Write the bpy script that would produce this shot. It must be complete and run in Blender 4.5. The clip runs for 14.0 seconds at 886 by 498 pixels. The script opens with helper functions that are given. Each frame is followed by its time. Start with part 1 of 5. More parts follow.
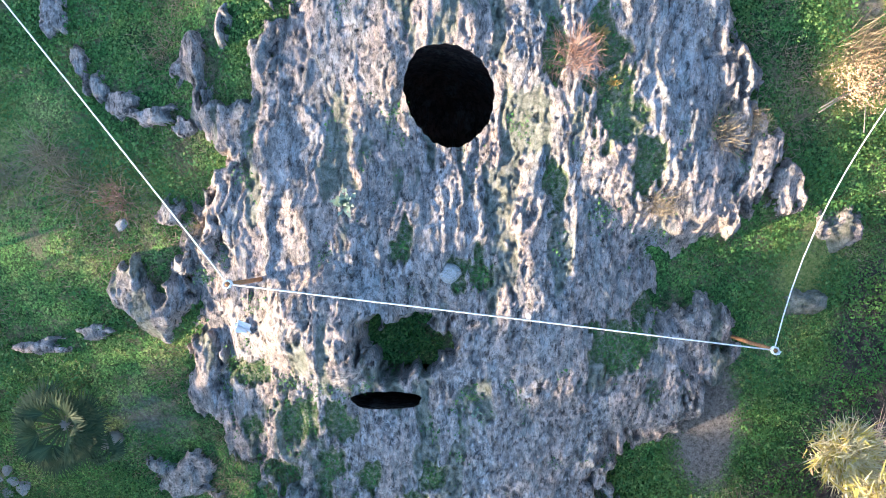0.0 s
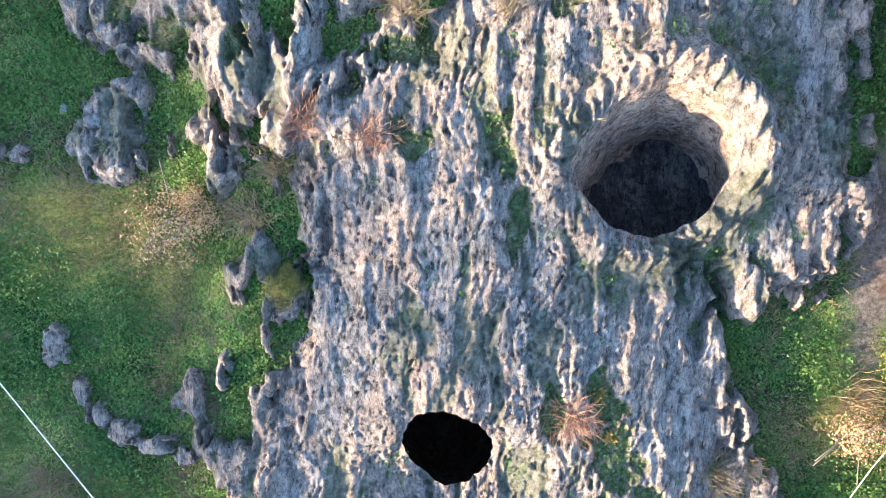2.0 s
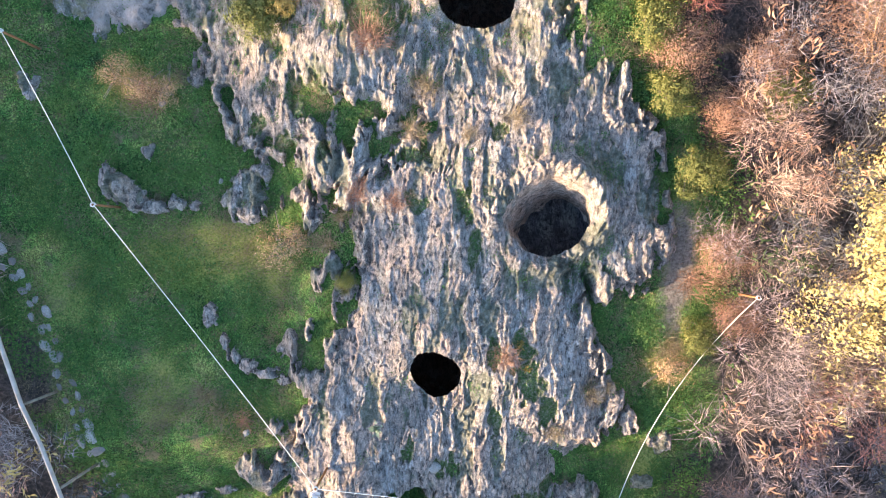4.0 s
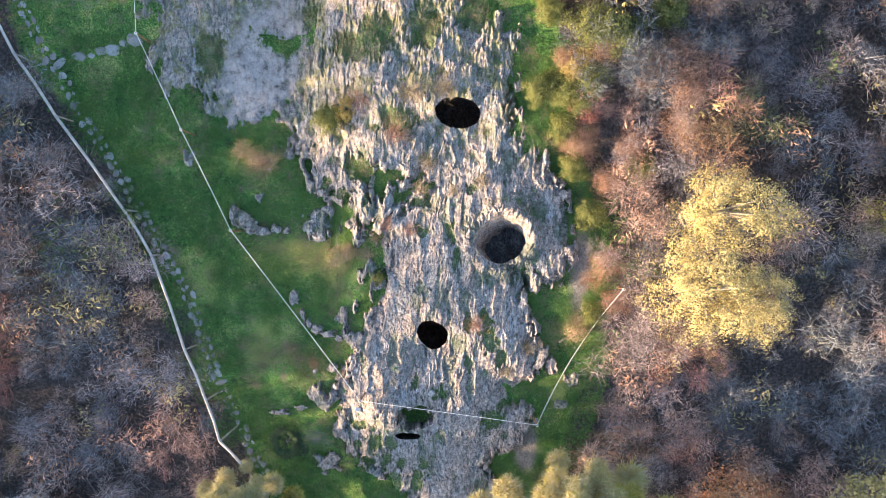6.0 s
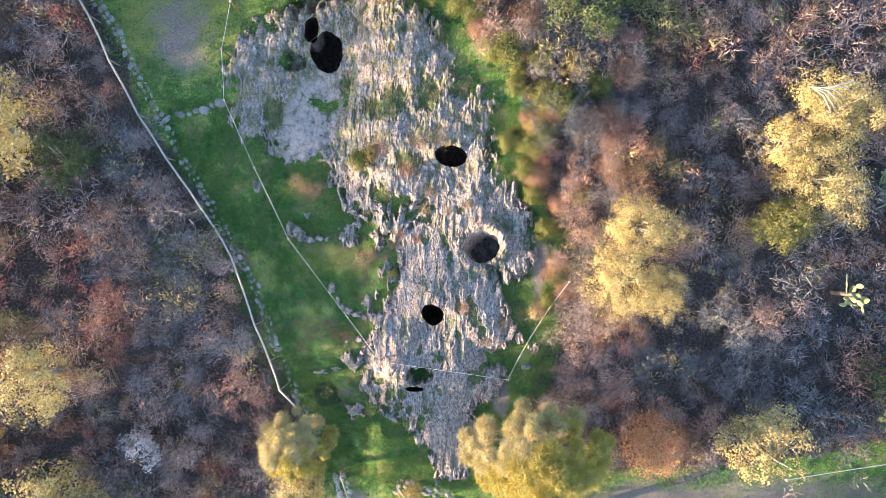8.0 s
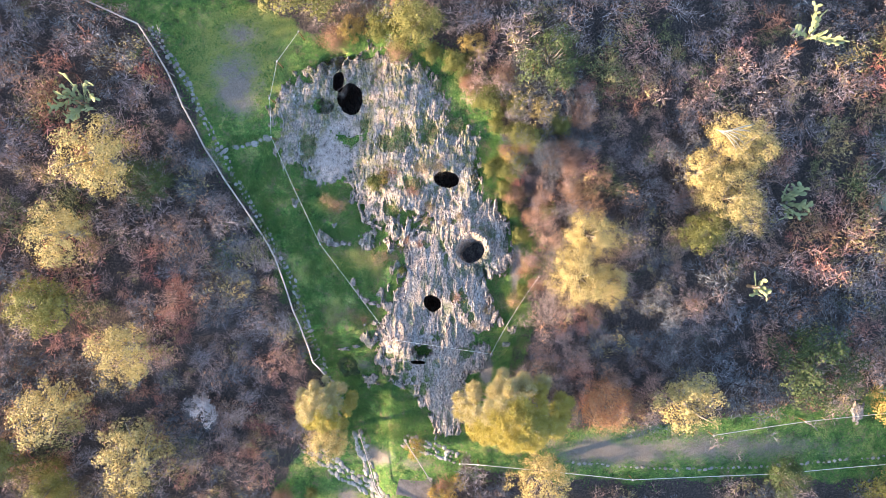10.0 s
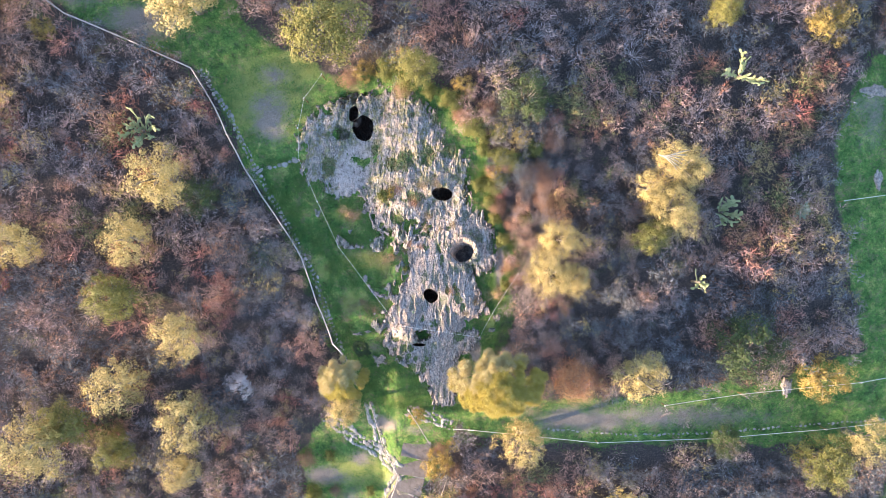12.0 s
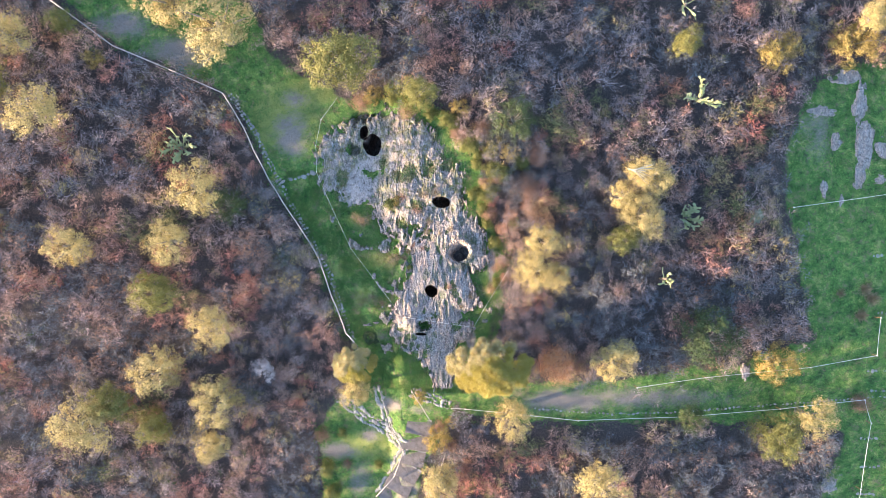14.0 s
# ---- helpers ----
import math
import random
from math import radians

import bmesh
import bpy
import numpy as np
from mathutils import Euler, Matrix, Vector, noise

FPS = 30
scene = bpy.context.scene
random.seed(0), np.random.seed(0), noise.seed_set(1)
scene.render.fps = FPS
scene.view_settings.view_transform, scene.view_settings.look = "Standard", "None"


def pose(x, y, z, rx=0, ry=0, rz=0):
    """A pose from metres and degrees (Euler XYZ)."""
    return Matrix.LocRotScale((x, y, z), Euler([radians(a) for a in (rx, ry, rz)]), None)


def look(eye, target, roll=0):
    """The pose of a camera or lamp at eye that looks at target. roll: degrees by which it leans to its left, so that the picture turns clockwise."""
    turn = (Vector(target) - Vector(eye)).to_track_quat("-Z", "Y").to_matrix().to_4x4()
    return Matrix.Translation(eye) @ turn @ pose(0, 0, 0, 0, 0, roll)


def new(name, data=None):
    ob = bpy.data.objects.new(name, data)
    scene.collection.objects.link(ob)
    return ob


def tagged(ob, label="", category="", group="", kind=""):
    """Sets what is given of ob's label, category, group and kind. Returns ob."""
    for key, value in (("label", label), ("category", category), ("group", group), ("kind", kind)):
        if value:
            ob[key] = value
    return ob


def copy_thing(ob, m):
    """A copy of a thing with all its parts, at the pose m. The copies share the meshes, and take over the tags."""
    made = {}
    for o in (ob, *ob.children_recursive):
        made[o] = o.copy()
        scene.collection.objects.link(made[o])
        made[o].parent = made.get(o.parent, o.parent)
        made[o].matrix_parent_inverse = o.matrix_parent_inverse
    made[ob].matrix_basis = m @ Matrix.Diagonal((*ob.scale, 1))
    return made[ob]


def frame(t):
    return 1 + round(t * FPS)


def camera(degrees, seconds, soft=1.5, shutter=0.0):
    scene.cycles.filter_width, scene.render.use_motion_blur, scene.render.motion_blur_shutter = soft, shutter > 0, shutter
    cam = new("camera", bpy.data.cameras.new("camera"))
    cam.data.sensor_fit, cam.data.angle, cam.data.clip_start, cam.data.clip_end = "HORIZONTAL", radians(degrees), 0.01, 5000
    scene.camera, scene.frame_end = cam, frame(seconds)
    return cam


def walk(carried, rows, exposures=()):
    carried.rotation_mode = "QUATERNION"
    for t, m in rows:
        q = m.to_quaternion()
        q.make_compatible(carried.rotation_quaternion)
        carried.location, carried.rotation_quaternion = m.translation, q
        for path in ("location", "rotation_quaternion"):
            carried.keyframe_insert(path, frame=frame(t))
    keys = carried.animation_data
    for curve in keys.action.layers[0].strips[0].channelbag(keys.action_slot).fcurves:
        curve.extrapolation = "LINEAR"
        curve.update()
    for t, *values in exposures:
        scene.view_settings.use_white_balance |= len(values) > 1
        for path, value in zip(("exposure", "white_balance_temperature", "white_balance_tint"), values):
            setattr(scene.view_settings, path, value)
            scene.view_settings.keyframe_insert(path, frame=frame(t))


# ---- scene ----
cam = camera(62.0, 14.0, soft=0.55)
METRES, EYE, TILT, LEAN, TURN = 45.0, 7.0, -90.0, 0.0, 0.0
ROWS = [
    (0.0, 0.0, 0.0, 0.0, 0.0, 0.0, -0.0),
    (0.5, 0.001, 0.0007, 0.0066, 0.0, -0.07, -0.22),
    (1.0, 0.0016, 0.0017, 0.0256, 0.04, -0.36, -0.38),
    (1.5, 0.0008, 0.0017, 0.0535, 0.01, -0.54, -0.42),
    (2.0, -0.0002, -0.0012, 0.074, -0.04, -0.78, -0.49),
    (2.5, -0.0005, -0.019, 0.0797, -0.13, -1.05, -0.6),
    (3.0, 0.0, -0.0462, 0.0789, -0.13, -0.95, -0.69),
    (5.5, 0.0066, -0.2469, 0.0838, 0.07, -0.43, -1.44),
    (6.0, 0.0072, -0.2896, 0.0852, 0.14, -0.38, -1.49),
    (6.5, 0.0081, -0.3319, 0.0861, 0.2, -0.32, -1.54),
    (7.0, 0.0091, -0.3744, 0.0874, 0.27, -0.36, -1.57),
    (7.5, 0.01, -0.4167, 0.0875, 0.27, -0.31, -1.58),
    (8.0, 0.0108, -0.4574, 0.0883, 0.24, -0.27, -1.61),
    (10.5, 0.0154, -0.6671, 0.0856, 0.24, 0.24, -1.6),
    (11.0, 0.0167, -0.7086, 0.0846, 0.24, 0.32, -1.57),
    (11.5, 0.0181, -0.7493, 0.0839, 0.24, 0.41, -1.54),
    (12.0, 0.0196, -0.7902, 0.0838, 0.25, 0.44, -1.52),
    (12.5, 0.0208, -0.8308, 0.0829, 0.25, 0.52, -1.52),
    (13.0, 0.0217, -0.8695, 0.082, 0.27, 0.58, -1.49),
    (13.5, 0.022, -0.903, 0.081, 0.27, 0.63, -1.47),
    (14.0, 0.0222, -0.925, 0.0804, 0.28, 0.66, -1.44),
]
walk(cam, [(t, pose(0, 0, EYE, TILT, LEAN, TURN) @ pose(METRES * x, METRES * y, METRES * z, 90 + pitch, roll, yaw)) for t, x, y, z, yaw, pitch, roll in ROWS],
     [(0.0, 2.66, 5200, 8), (1.5, 2.64, 5450, 8), (3.0, 2.36, 5750, 10), (5.5, 2.34, 6000, 11), (7.5, 2.36, 6050, 12), (11.0, 2.4, 6000, 15), (14.0, 2.4, 5850, 14)])

SUN_FROM = Vector((-0.955, -0.295, 0.0)).normalized()
SUN_UP = radians(9.4)

# ---- world and sun ----
world = bpy.data.worlds.new("World")
scene.world = world
world.use_nodes = True
wn = world.node_tree.nodes
sky = wn.new("ShaderNodeTexSky")
sky.sky_type = "NISHITA"
sky.sun_disc = False
sky.sun_elevation = SUN_UP
sky.sun_rotation = math.atan2(SUN_FROM.x, SUN_FROM.y)
sky.air_density, sky.dust_density, sky.ozone_density = 1.0, 1.0, 1.6
wn["Background"].inputs["Strength"].default_value = 0.15
world.node_tree.links.new(sky.outputs[0], wn["Background"].inputs["Color"])
sun = new("sun", bpy.data.lights.new("sun", "SUN"))
sun.data.energy, sun.data.angle, sun.data.color = 4.0, radians(1.0), (1.0, 0.71, 0.41)
sun.matrix_world = look((0, 0, 30), Vector((0, 0, 30)) - SUN_FROM * math.cos(SUN_UP) - Vector((0, 0, math.sin(SUN_UP))))


# ---- noise and plan, all in metres ----
def lattice(ix, iy, seed):
    h = (ix.astype(np.int64) * 374761393 + iy.astype(np.int64) * 668265263 + seed * 974711) & 0xFFFFFFFF
    h = ((h ^ (h >> 13)) * 1274126177) & 0xFFFFFFFF
    return ((h ^ (h >> 16)) & 0xFFFF) / 65535.0


def vnoise(x, y, seed=0):
    """Value noise, 0 to 1."""
    ix, iy = np.floor(x), np.floor(y)
    fx, fy = x - ix, y - iy
    fx, fy = fx * fx * fx * (fx * (fx * 6 - 15) + 10), fy * fy * fy * (fy * (fy * 6 - 15) + 10)
    a, b = lattice(ix, iy, seed), lattice(ix + 1, iy, seed)
    c, d = lattice(ix, iy + 1, seed), lattice(ix + 1, iy + 1, seed)
    return (a * (1 - fx) + b * fx) * (1 - fy) + (c * (1 - fx) + d * fx) * fy


def fbm(x, y, seed=0, octaves=4):
    total, amp, size = 0.0, 1.0, 0.0
    for k in range(octaves):
        total = total + amp * vnoise(x * 2 ** k + 17.3 * k, y * 2 ** k - 9.1 * k, seed + k)
        size += amp
        amp *= 0.5
    return total / size


def ridged(x, y, seed=0, octaves=3):
    total, amp, size = 0.0, 1.0, 0.0
    for k in range(octaves):
        total = total + amp * (1 - np.abs(2 * vnoise(x * 2 ** k + 5.7 * k, y * 2 ** k + 3.3 * k, seed + k) - 1))
        size += amp
        amp *= 0.5
    return total / size


def smooth(a, b, v):
    t = np.clip((v - a) / (b - a), 0, 1)
    return t * t * (3 - 2 * t)


def inside(x, y, outline):
    """Signed distance to a closed outline, positive inside."""
    best, odd = np.full(np.shape(x), 1e9), np.zeros(np.shape(x), bool)
    for (ax, ay), (bx, by) in zip(outline, outline[1:] + outline[:1]):
        ex, ey = bx - ax, by - ay
        t = np.clip(((x - ax) * ex + (y - ay) * ey) / (ex * ex + ey * ey), 0, 1)
        best = np.minimum(best, np.hypot(x - ax - t * ex, y - ay - t * ey))
        cross = (ay > y) != (by > y)
        if by != ay:
            odd ^= cross & (x < (y - ay) / (by - ay) * ex + ax)
    return np.where(odd, best, -best)


ROCK_WEST = [(-2.9, 13.3), (-4.3, 12.4), (-6.1, 11.9), (-7.4, 11.4), (-7.6, 9.7), (-7.4, 8.4), (-6.9, 7.0), (-6.55, 7.4), (-6.3, 8.0), (-6.2, 7.3), (-5.75, 7.15), (-5.5, 6.8), (-5.05, 6.85),
             (-4.3, 7.2), (-3.9, 6.8), (-3.85, 6.3), (-3.35, 5.95), (-3.3, 5.4), (-3.14, 5.1), (-2.5, 4.82), (-2.1, 4.9), (-1.96, 4.35), (-1.6, 4.5), (-1.52, 5.2), (-1.8, 5.6), (-1.24, 5.75),
             (-0.95, 5.45), (-0.73, 5.24), (-0.46, 5.34), (-0.25, 5.44), (-0.05, 5.36), (-0.2, 5.14), (-0.47, 5.04), (-0.79, 4.83), (-1.06, 4.73), (-1.1, 5.2), (-1.2, 5.3), (-1.4, 4.78), (-1.5, 4.52), (-1.53, 4.2),
             (-1.29, 4.09), (-1.43, 3.9), (-1.42, 3.66), (-1.28, 3.49), (-1.33, 3.2), (-1.27, 2.98), (-1.4, 2.7), (-1.46, 2.33), (-1.5, 2.1), (-1.71, 1.89), (-1.72, 1.45), (-2.1, 1.28), (-2.13, 0.82),
             (-2.3, 0.25), (-2.59, 0.53), (-2.67, 0.06), (-2.51, -0.27), (-2.49, -0.74), (-2.45, -1.16), (-2.51, -1.61), (-2.32, -1.99), (-2.05, -2.35), (-1.5, -2.7), (-0.5, -3.4), (0.2, -4.5), (0.4, -5.4)]
ROCK_EAST = [(1.5, -5.2), (2.0, -4.2), (2.4, -3.3), (1.88, -2.5), (1.91, -2.11), (2.64, -1.65), (2.87, -1.2), (2.91, -0.67), (2.28, -0.56), (2.28, -0.12), (2.42, -0.19), (2.84, 0.12), (3.27, 0.76),
             (3.28, 1.12), (3.02, 1.07), (2.93, 1.5), (2.71, 1.82), (2.63, 2.31), (2.49, 2.55), (2.34, 3.02), (2.38, 3.13), (2.65, 3.02), (2.9, 2.62), (3.4, 2.8), (3.66, 3.05), (3.76, 3.6), (3.7, 4.25), (3.55, 4.8),
             (3.5, 5.5), (2.95, 5.9), (2.45, 6.7), (2.1, 7.5), (2.1, 8.9), (1.8, 9.3), (1.3, 9.9), (0.9, 11.0), (-0.9, 12.3)]
ROCK = ROCK_WEST + ROCK_EAST
# humps that stand alone in the grass beside the outcrop
ISLANDS = [[(-2.95, 4.85), (-3.28, 4.16), (-3.13, 3.88), (-2.54, 4.11), (-2.55, 4.33), (-2.78, 4.61)], [(-2.16, 4.26), (-1.99, 3.87), (-1.68, 3.98), (-1.85, 4.2)],
           [(-1.93, 3.2), (-1.7, 3.3), (-1.55, 2.98), (-1.5, 2.4), (-1.72, 2.5), (-1.79, 2.85)], [(-2.95, -0.18), (-3.15, -0.35), (-3.1, -0.62), (-2.6, -0.78), (-2.7, -0.35)],
           [(-2.0, 1.95), (-1.85, 2.2), (-1.78, 1.95)], [(-2.45, 1.7), (-2.25, 1.85), (-2.05, 1.3), (-2.2, 1.25)]]
# single outcropping boulders: x, y, radius, height
BOULDERS = [(3.9, 0.22, 0.3, 0.25), (3.68, -0.5, 0.24, 0.2),
            (-6.48, 5.97, 0.34, 0.3), (-5.2, 4.45, 0.28, 0.35), (-4.9, 4.25, 0.3, 0.3), (-4.3, 4.1, 0.2, 0.25), (-4.6, 5.0, 0.2, 0.2)]
CLEAR_WEST = [(-26.0, 21.5), (-20.7, 16.9), (-17.0, 15.5), (-13.6, 14.0), (-12.0, 12.1), (-10.5, 8.7), (-7.7, 4.4), (-6.3, 0.2),
              (-5.3, -2.1), (-4.6, -5.2), (-6.3, -6.4), (-7.7, -8.6), (-7.2, -10.5), (-7.4, -14.5), (-3.5, -17.0), (-1.5, -14.5), (1.2, -8.2), (2.0, -5.5), (3.8, -2.0), (4.6, 1.0), (4.6, 4.5),
              (3.6, 6.5), (3.0, 9.5), (1.5, 12.0), (-2.0, 14.0), (-6.2, 13.6), (-7.6, 14.5), (-10.5, 16.2), (-12.0, 19.0), (-14.0, 22.5)]
CLEAR_EAST = [(25.2, 16.0), (23.7, 11.6), (23.8, 7.5), (25.2, 2.6), (26.5, -1.3), (21.1, -3.4), (14.0, -4.4), (6.9, -4.8), (1.6, -5.6),
              (2.4, -7.0), (10.6, -7.5), (18.2, -7.3), (25.7, -7.5), (29.9, -7.9), (29.0, -13.0), (27.0, -24.0), (60.0, -24.0), (60.0, 18.0), (30.0, 17.5)]
# x, y, half width, half length, depth of the rock-cut openings
HOLES = [(0.05, 1.40, 0.41, 0.375, 2.0), (1.74, 3.98, 0.68, 0.60, 0.95), (0.56, 7.16, 0.58, 0.35, 1.5), (-3.98, 10.75, 0.60, 0.68, 1.9),
         (-4.5, 11.5, 0.27, 0.42, 1.2), (-0.56, -1.50, 0.36, 0.085, 1.2)]
# their outlines as shares of that size, counter-clockwise from the east
SHAPES = [(1.02, 1.0, 0.98, 1.04, 1.16, 1.08, 0.97, 0.92, 0.98, 1.18, 1.12, 1.06), (1.0, 1.02, 1.04, 1.03, 0.92, 0.88, 1.02, 0.96, 0.98, 1.03, 1.0, 0.98),
          (1.0, 0.96, 0.94, 1.0, 1.06, 1.0, 0.98, 0.92, 0.96, 1.02, 1.06, 1.04), (0.95, 1.05, 1.0, 1.05, 0.85, 0.95, 1.0, 0.9, 0.95, 1.0, 1.05, 1.0)]


def hole_reach(x, y, hole):
    """1 on the opening's edge, less inside it."""
    cx, cy, rx, ry, depth = hole
    dx, dy = (x - cx) / rx, (y - cy) / ry
    turn = np.arctan2(dy, dx)
    k = HOLES.index(hole)
    if k < len(SHAPES):
        shape = np.array(SHAPES[k] + SHAPES[k][:1])
        wob = np.interp(np.mod(turn, 2 * np.pi), np.linspace(0, 2 * np.pi, 13), shape) * (1 + 0.012 * np.sin(9 * turn + cx) + 0.012 * np.sin(23 * turn + cy))
        return np.hypot(dx, dy) / wob
    return (np.abs(dx) ** 2.6 + np.abs(dy) ** 2.6) ** (1 / 2.6) / (1 + 0.05 * np.sin(2 * turn + cx * 3) + 0.04 * np.sin(5 * turn + cx))


def lie(x, y):
    """The smooth fall of the hillside, which dips west of the outcrop."""
    rise = np.where(y < 4, 0.22 * y, 0.88 + 0.10 * (y - 4))
    rise = np.clip(rise, -4.6, 3.2)
    slope = -0.3 + rise - 0.10 * np.clip(x - 6, 0, 26)
    terrace = -0.05 + 0.19 * np.clip(y - 3, 0, 6) + 0.06 * np.clip(y - 9, 0, 20) - 0.08 * np.clip(3 - y, 0, 3) - 0.42 * np.clip(-y, 0, 3.4) - 0.22 * np.clip(-3.4 - y, 0, 12)
    west = smooth(-1.6, -2.8, x)
    ridge = 0.12 * np.clip(y - 4, 0, 6) * smooth(19, 12, y) * smooth(-3.6, -1.2, x) * smooth(9, 3, x)
    dip = 0.35 * smooth(5.6, 7.0, y) * smooth(10.2, 8.6, y) * smooth(-7.2, -5.8, x) * smooth(-2.6, -3.8, x)
    return slope * (1 - west) + terrace * west + ridge - dip


def ground_height(x, y):
    h = lie(x, y) + 0.16 * (fbm(x / 1.9, y / 1.9, 11, 4) - 0.5) + 0.05 * (fbm(x / 0.3, y / 0.3, 31, 3) - 0.5)
    for cx, cy, rx, ry, depth in HOLES:
        reach = np.hypot((x - cx) / (rx + min(0.75, 2.2 * ry)), (y - cy) / (ry + min(0.75, 2.2 * ry)))
        h = h - 3.5 * smooth(1.15, 0.9, reach)
    pit = np.hypot((x + 0.35) / 0.42, (y + 0.92) / 0.30)
    return h - 0.18 * smooth(1.3, 0.7, pit)


# grassy pockets in the rock: x, y, radius across, radius along
POCKETS = [(1.6, 1.35, 0.22, 0.42), (1.45, 1.9, 0.14, 0.3), (1.0, 1.75, 0.12, 0.22), (2.65, -0.25, 0.22, 0.25), (0.5, 4.2, 0.13, 0.34), (0.62, 3.5, 0.1, 0.3), (1.1, 10.0, 0.7, 0.6), (-5.9, 8.6, 0.38, 0.6),
           (0.5, 11.4, 0.6, 0.5), (-1.5, 8.9, 0.5, 0.6), (1.75, -0.95, 0.38, 0.30), (2.05, -0.55, 0.15, 0.15), (1.9, 0.75, 0.16, 0.3), (-0.95, 6.95, 0.45, 0.35), (-2.0, 5.8, 0.4, 0.3), (-2.1, 8.75, 0.6, 0.35),
           (-1.95, -1.25, 0.25, 0.12), (-1.5, -1.7, 0.2, 0.26), (-1.05, -1.7, 0.2, 0.2), (-2.0, -1.8, 0.16, 0.12), (-1.15, -2.35, 0.15, 0.25), (-0.75, -2.35, 0.12, 0.22), (-1.7, -2.35, 0.2, 0.2), (-0.1, -2.35, 0.1, 0.16),
           (-0.3, -2.85, 0.14, 0.3), (-0.9, -3.0, 0.3, 0.4), (-0.3, 9.2, 0.5, 0.6), (0.95, 9.5, 0.5, 0.4), (-2.6, 7.1, 0.5, 0.25), (-3.3, 9.6, 0.25, 0.4), (-0.35, 4.15, 0.2, 0.16), (-0.3, 4.85, 0.25, 0.1),
           (0.9, 5.3, 0.16, 0.14), (0.15, -0.32, 0.15, 0.16), (-0.42, 0.1, 0.14, 0.2), (-2.85, 5.35, 0.12, 0.2), (-2.35, 5.1, 0.22, 0.15), (-1.75, 5.0, 0.1, 0.2), (0.35, -0.2, 0.1, 0.2), (1.05, 0.6, 0.09, 0.3)]


def caves(x, y, seed, share):
    """Round pits: 1 in the middle of a random share of the cells of a mosaic, 0 from about a third of a cell away."""
    ix, iy = np.floor(x), np.floor(y)
    out = np.zeros(np.shape(x))
    for ox in (-1, 0, 1):
        for oy in (-1, 0, 1):
            cx, cy = ix + ox, iy + oy
            size = (lattice(cx, cy, seed + 2) < share) * (0.14 + 0.3 * lattice(cx, cy, seed + 3))
            d = np.hypot(x - cx - lattice(cx, cy, seed), y - cy - lattice(cx, cy, seed + 1))
            out = np.maximum(out, smooth(size, size * 0.35, d) * (size > 0))
    return out


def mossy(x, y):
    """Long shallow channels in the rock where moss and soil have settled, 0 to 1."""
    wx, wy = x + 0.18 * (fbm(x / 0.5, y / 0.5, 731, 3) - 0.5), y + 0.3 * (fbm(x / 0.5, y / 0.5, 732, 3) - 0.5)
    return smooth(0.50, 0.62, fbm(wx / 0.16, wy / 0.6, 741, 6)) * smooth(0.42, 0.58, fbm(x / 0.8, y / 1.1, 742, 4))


def pockets(x, y):
    """1 where a hollow of the rock has filled with soil and grass."""
    wx, wy = x + 0.22 * (fbm(x / 0.22, y / 0.3, 751, 4) - 0.5), y + 0.34 * (fbm(x / 0.22, y / 0.3, 752, 4) - 0.5)
    best = np.zeros(np.shape(x))
    for cx, cy, rx, ry in POCKETS:
        best = np.maximum(best, np.exp(-((wx - cx) / rx) ** 2 - ((wy - cy) / ry) ** 2))
    return smooth(0.22, 0.68, best + 0.9 * (fbm(x / 0.06, y / 0.15, 753, 5) - 0.5))


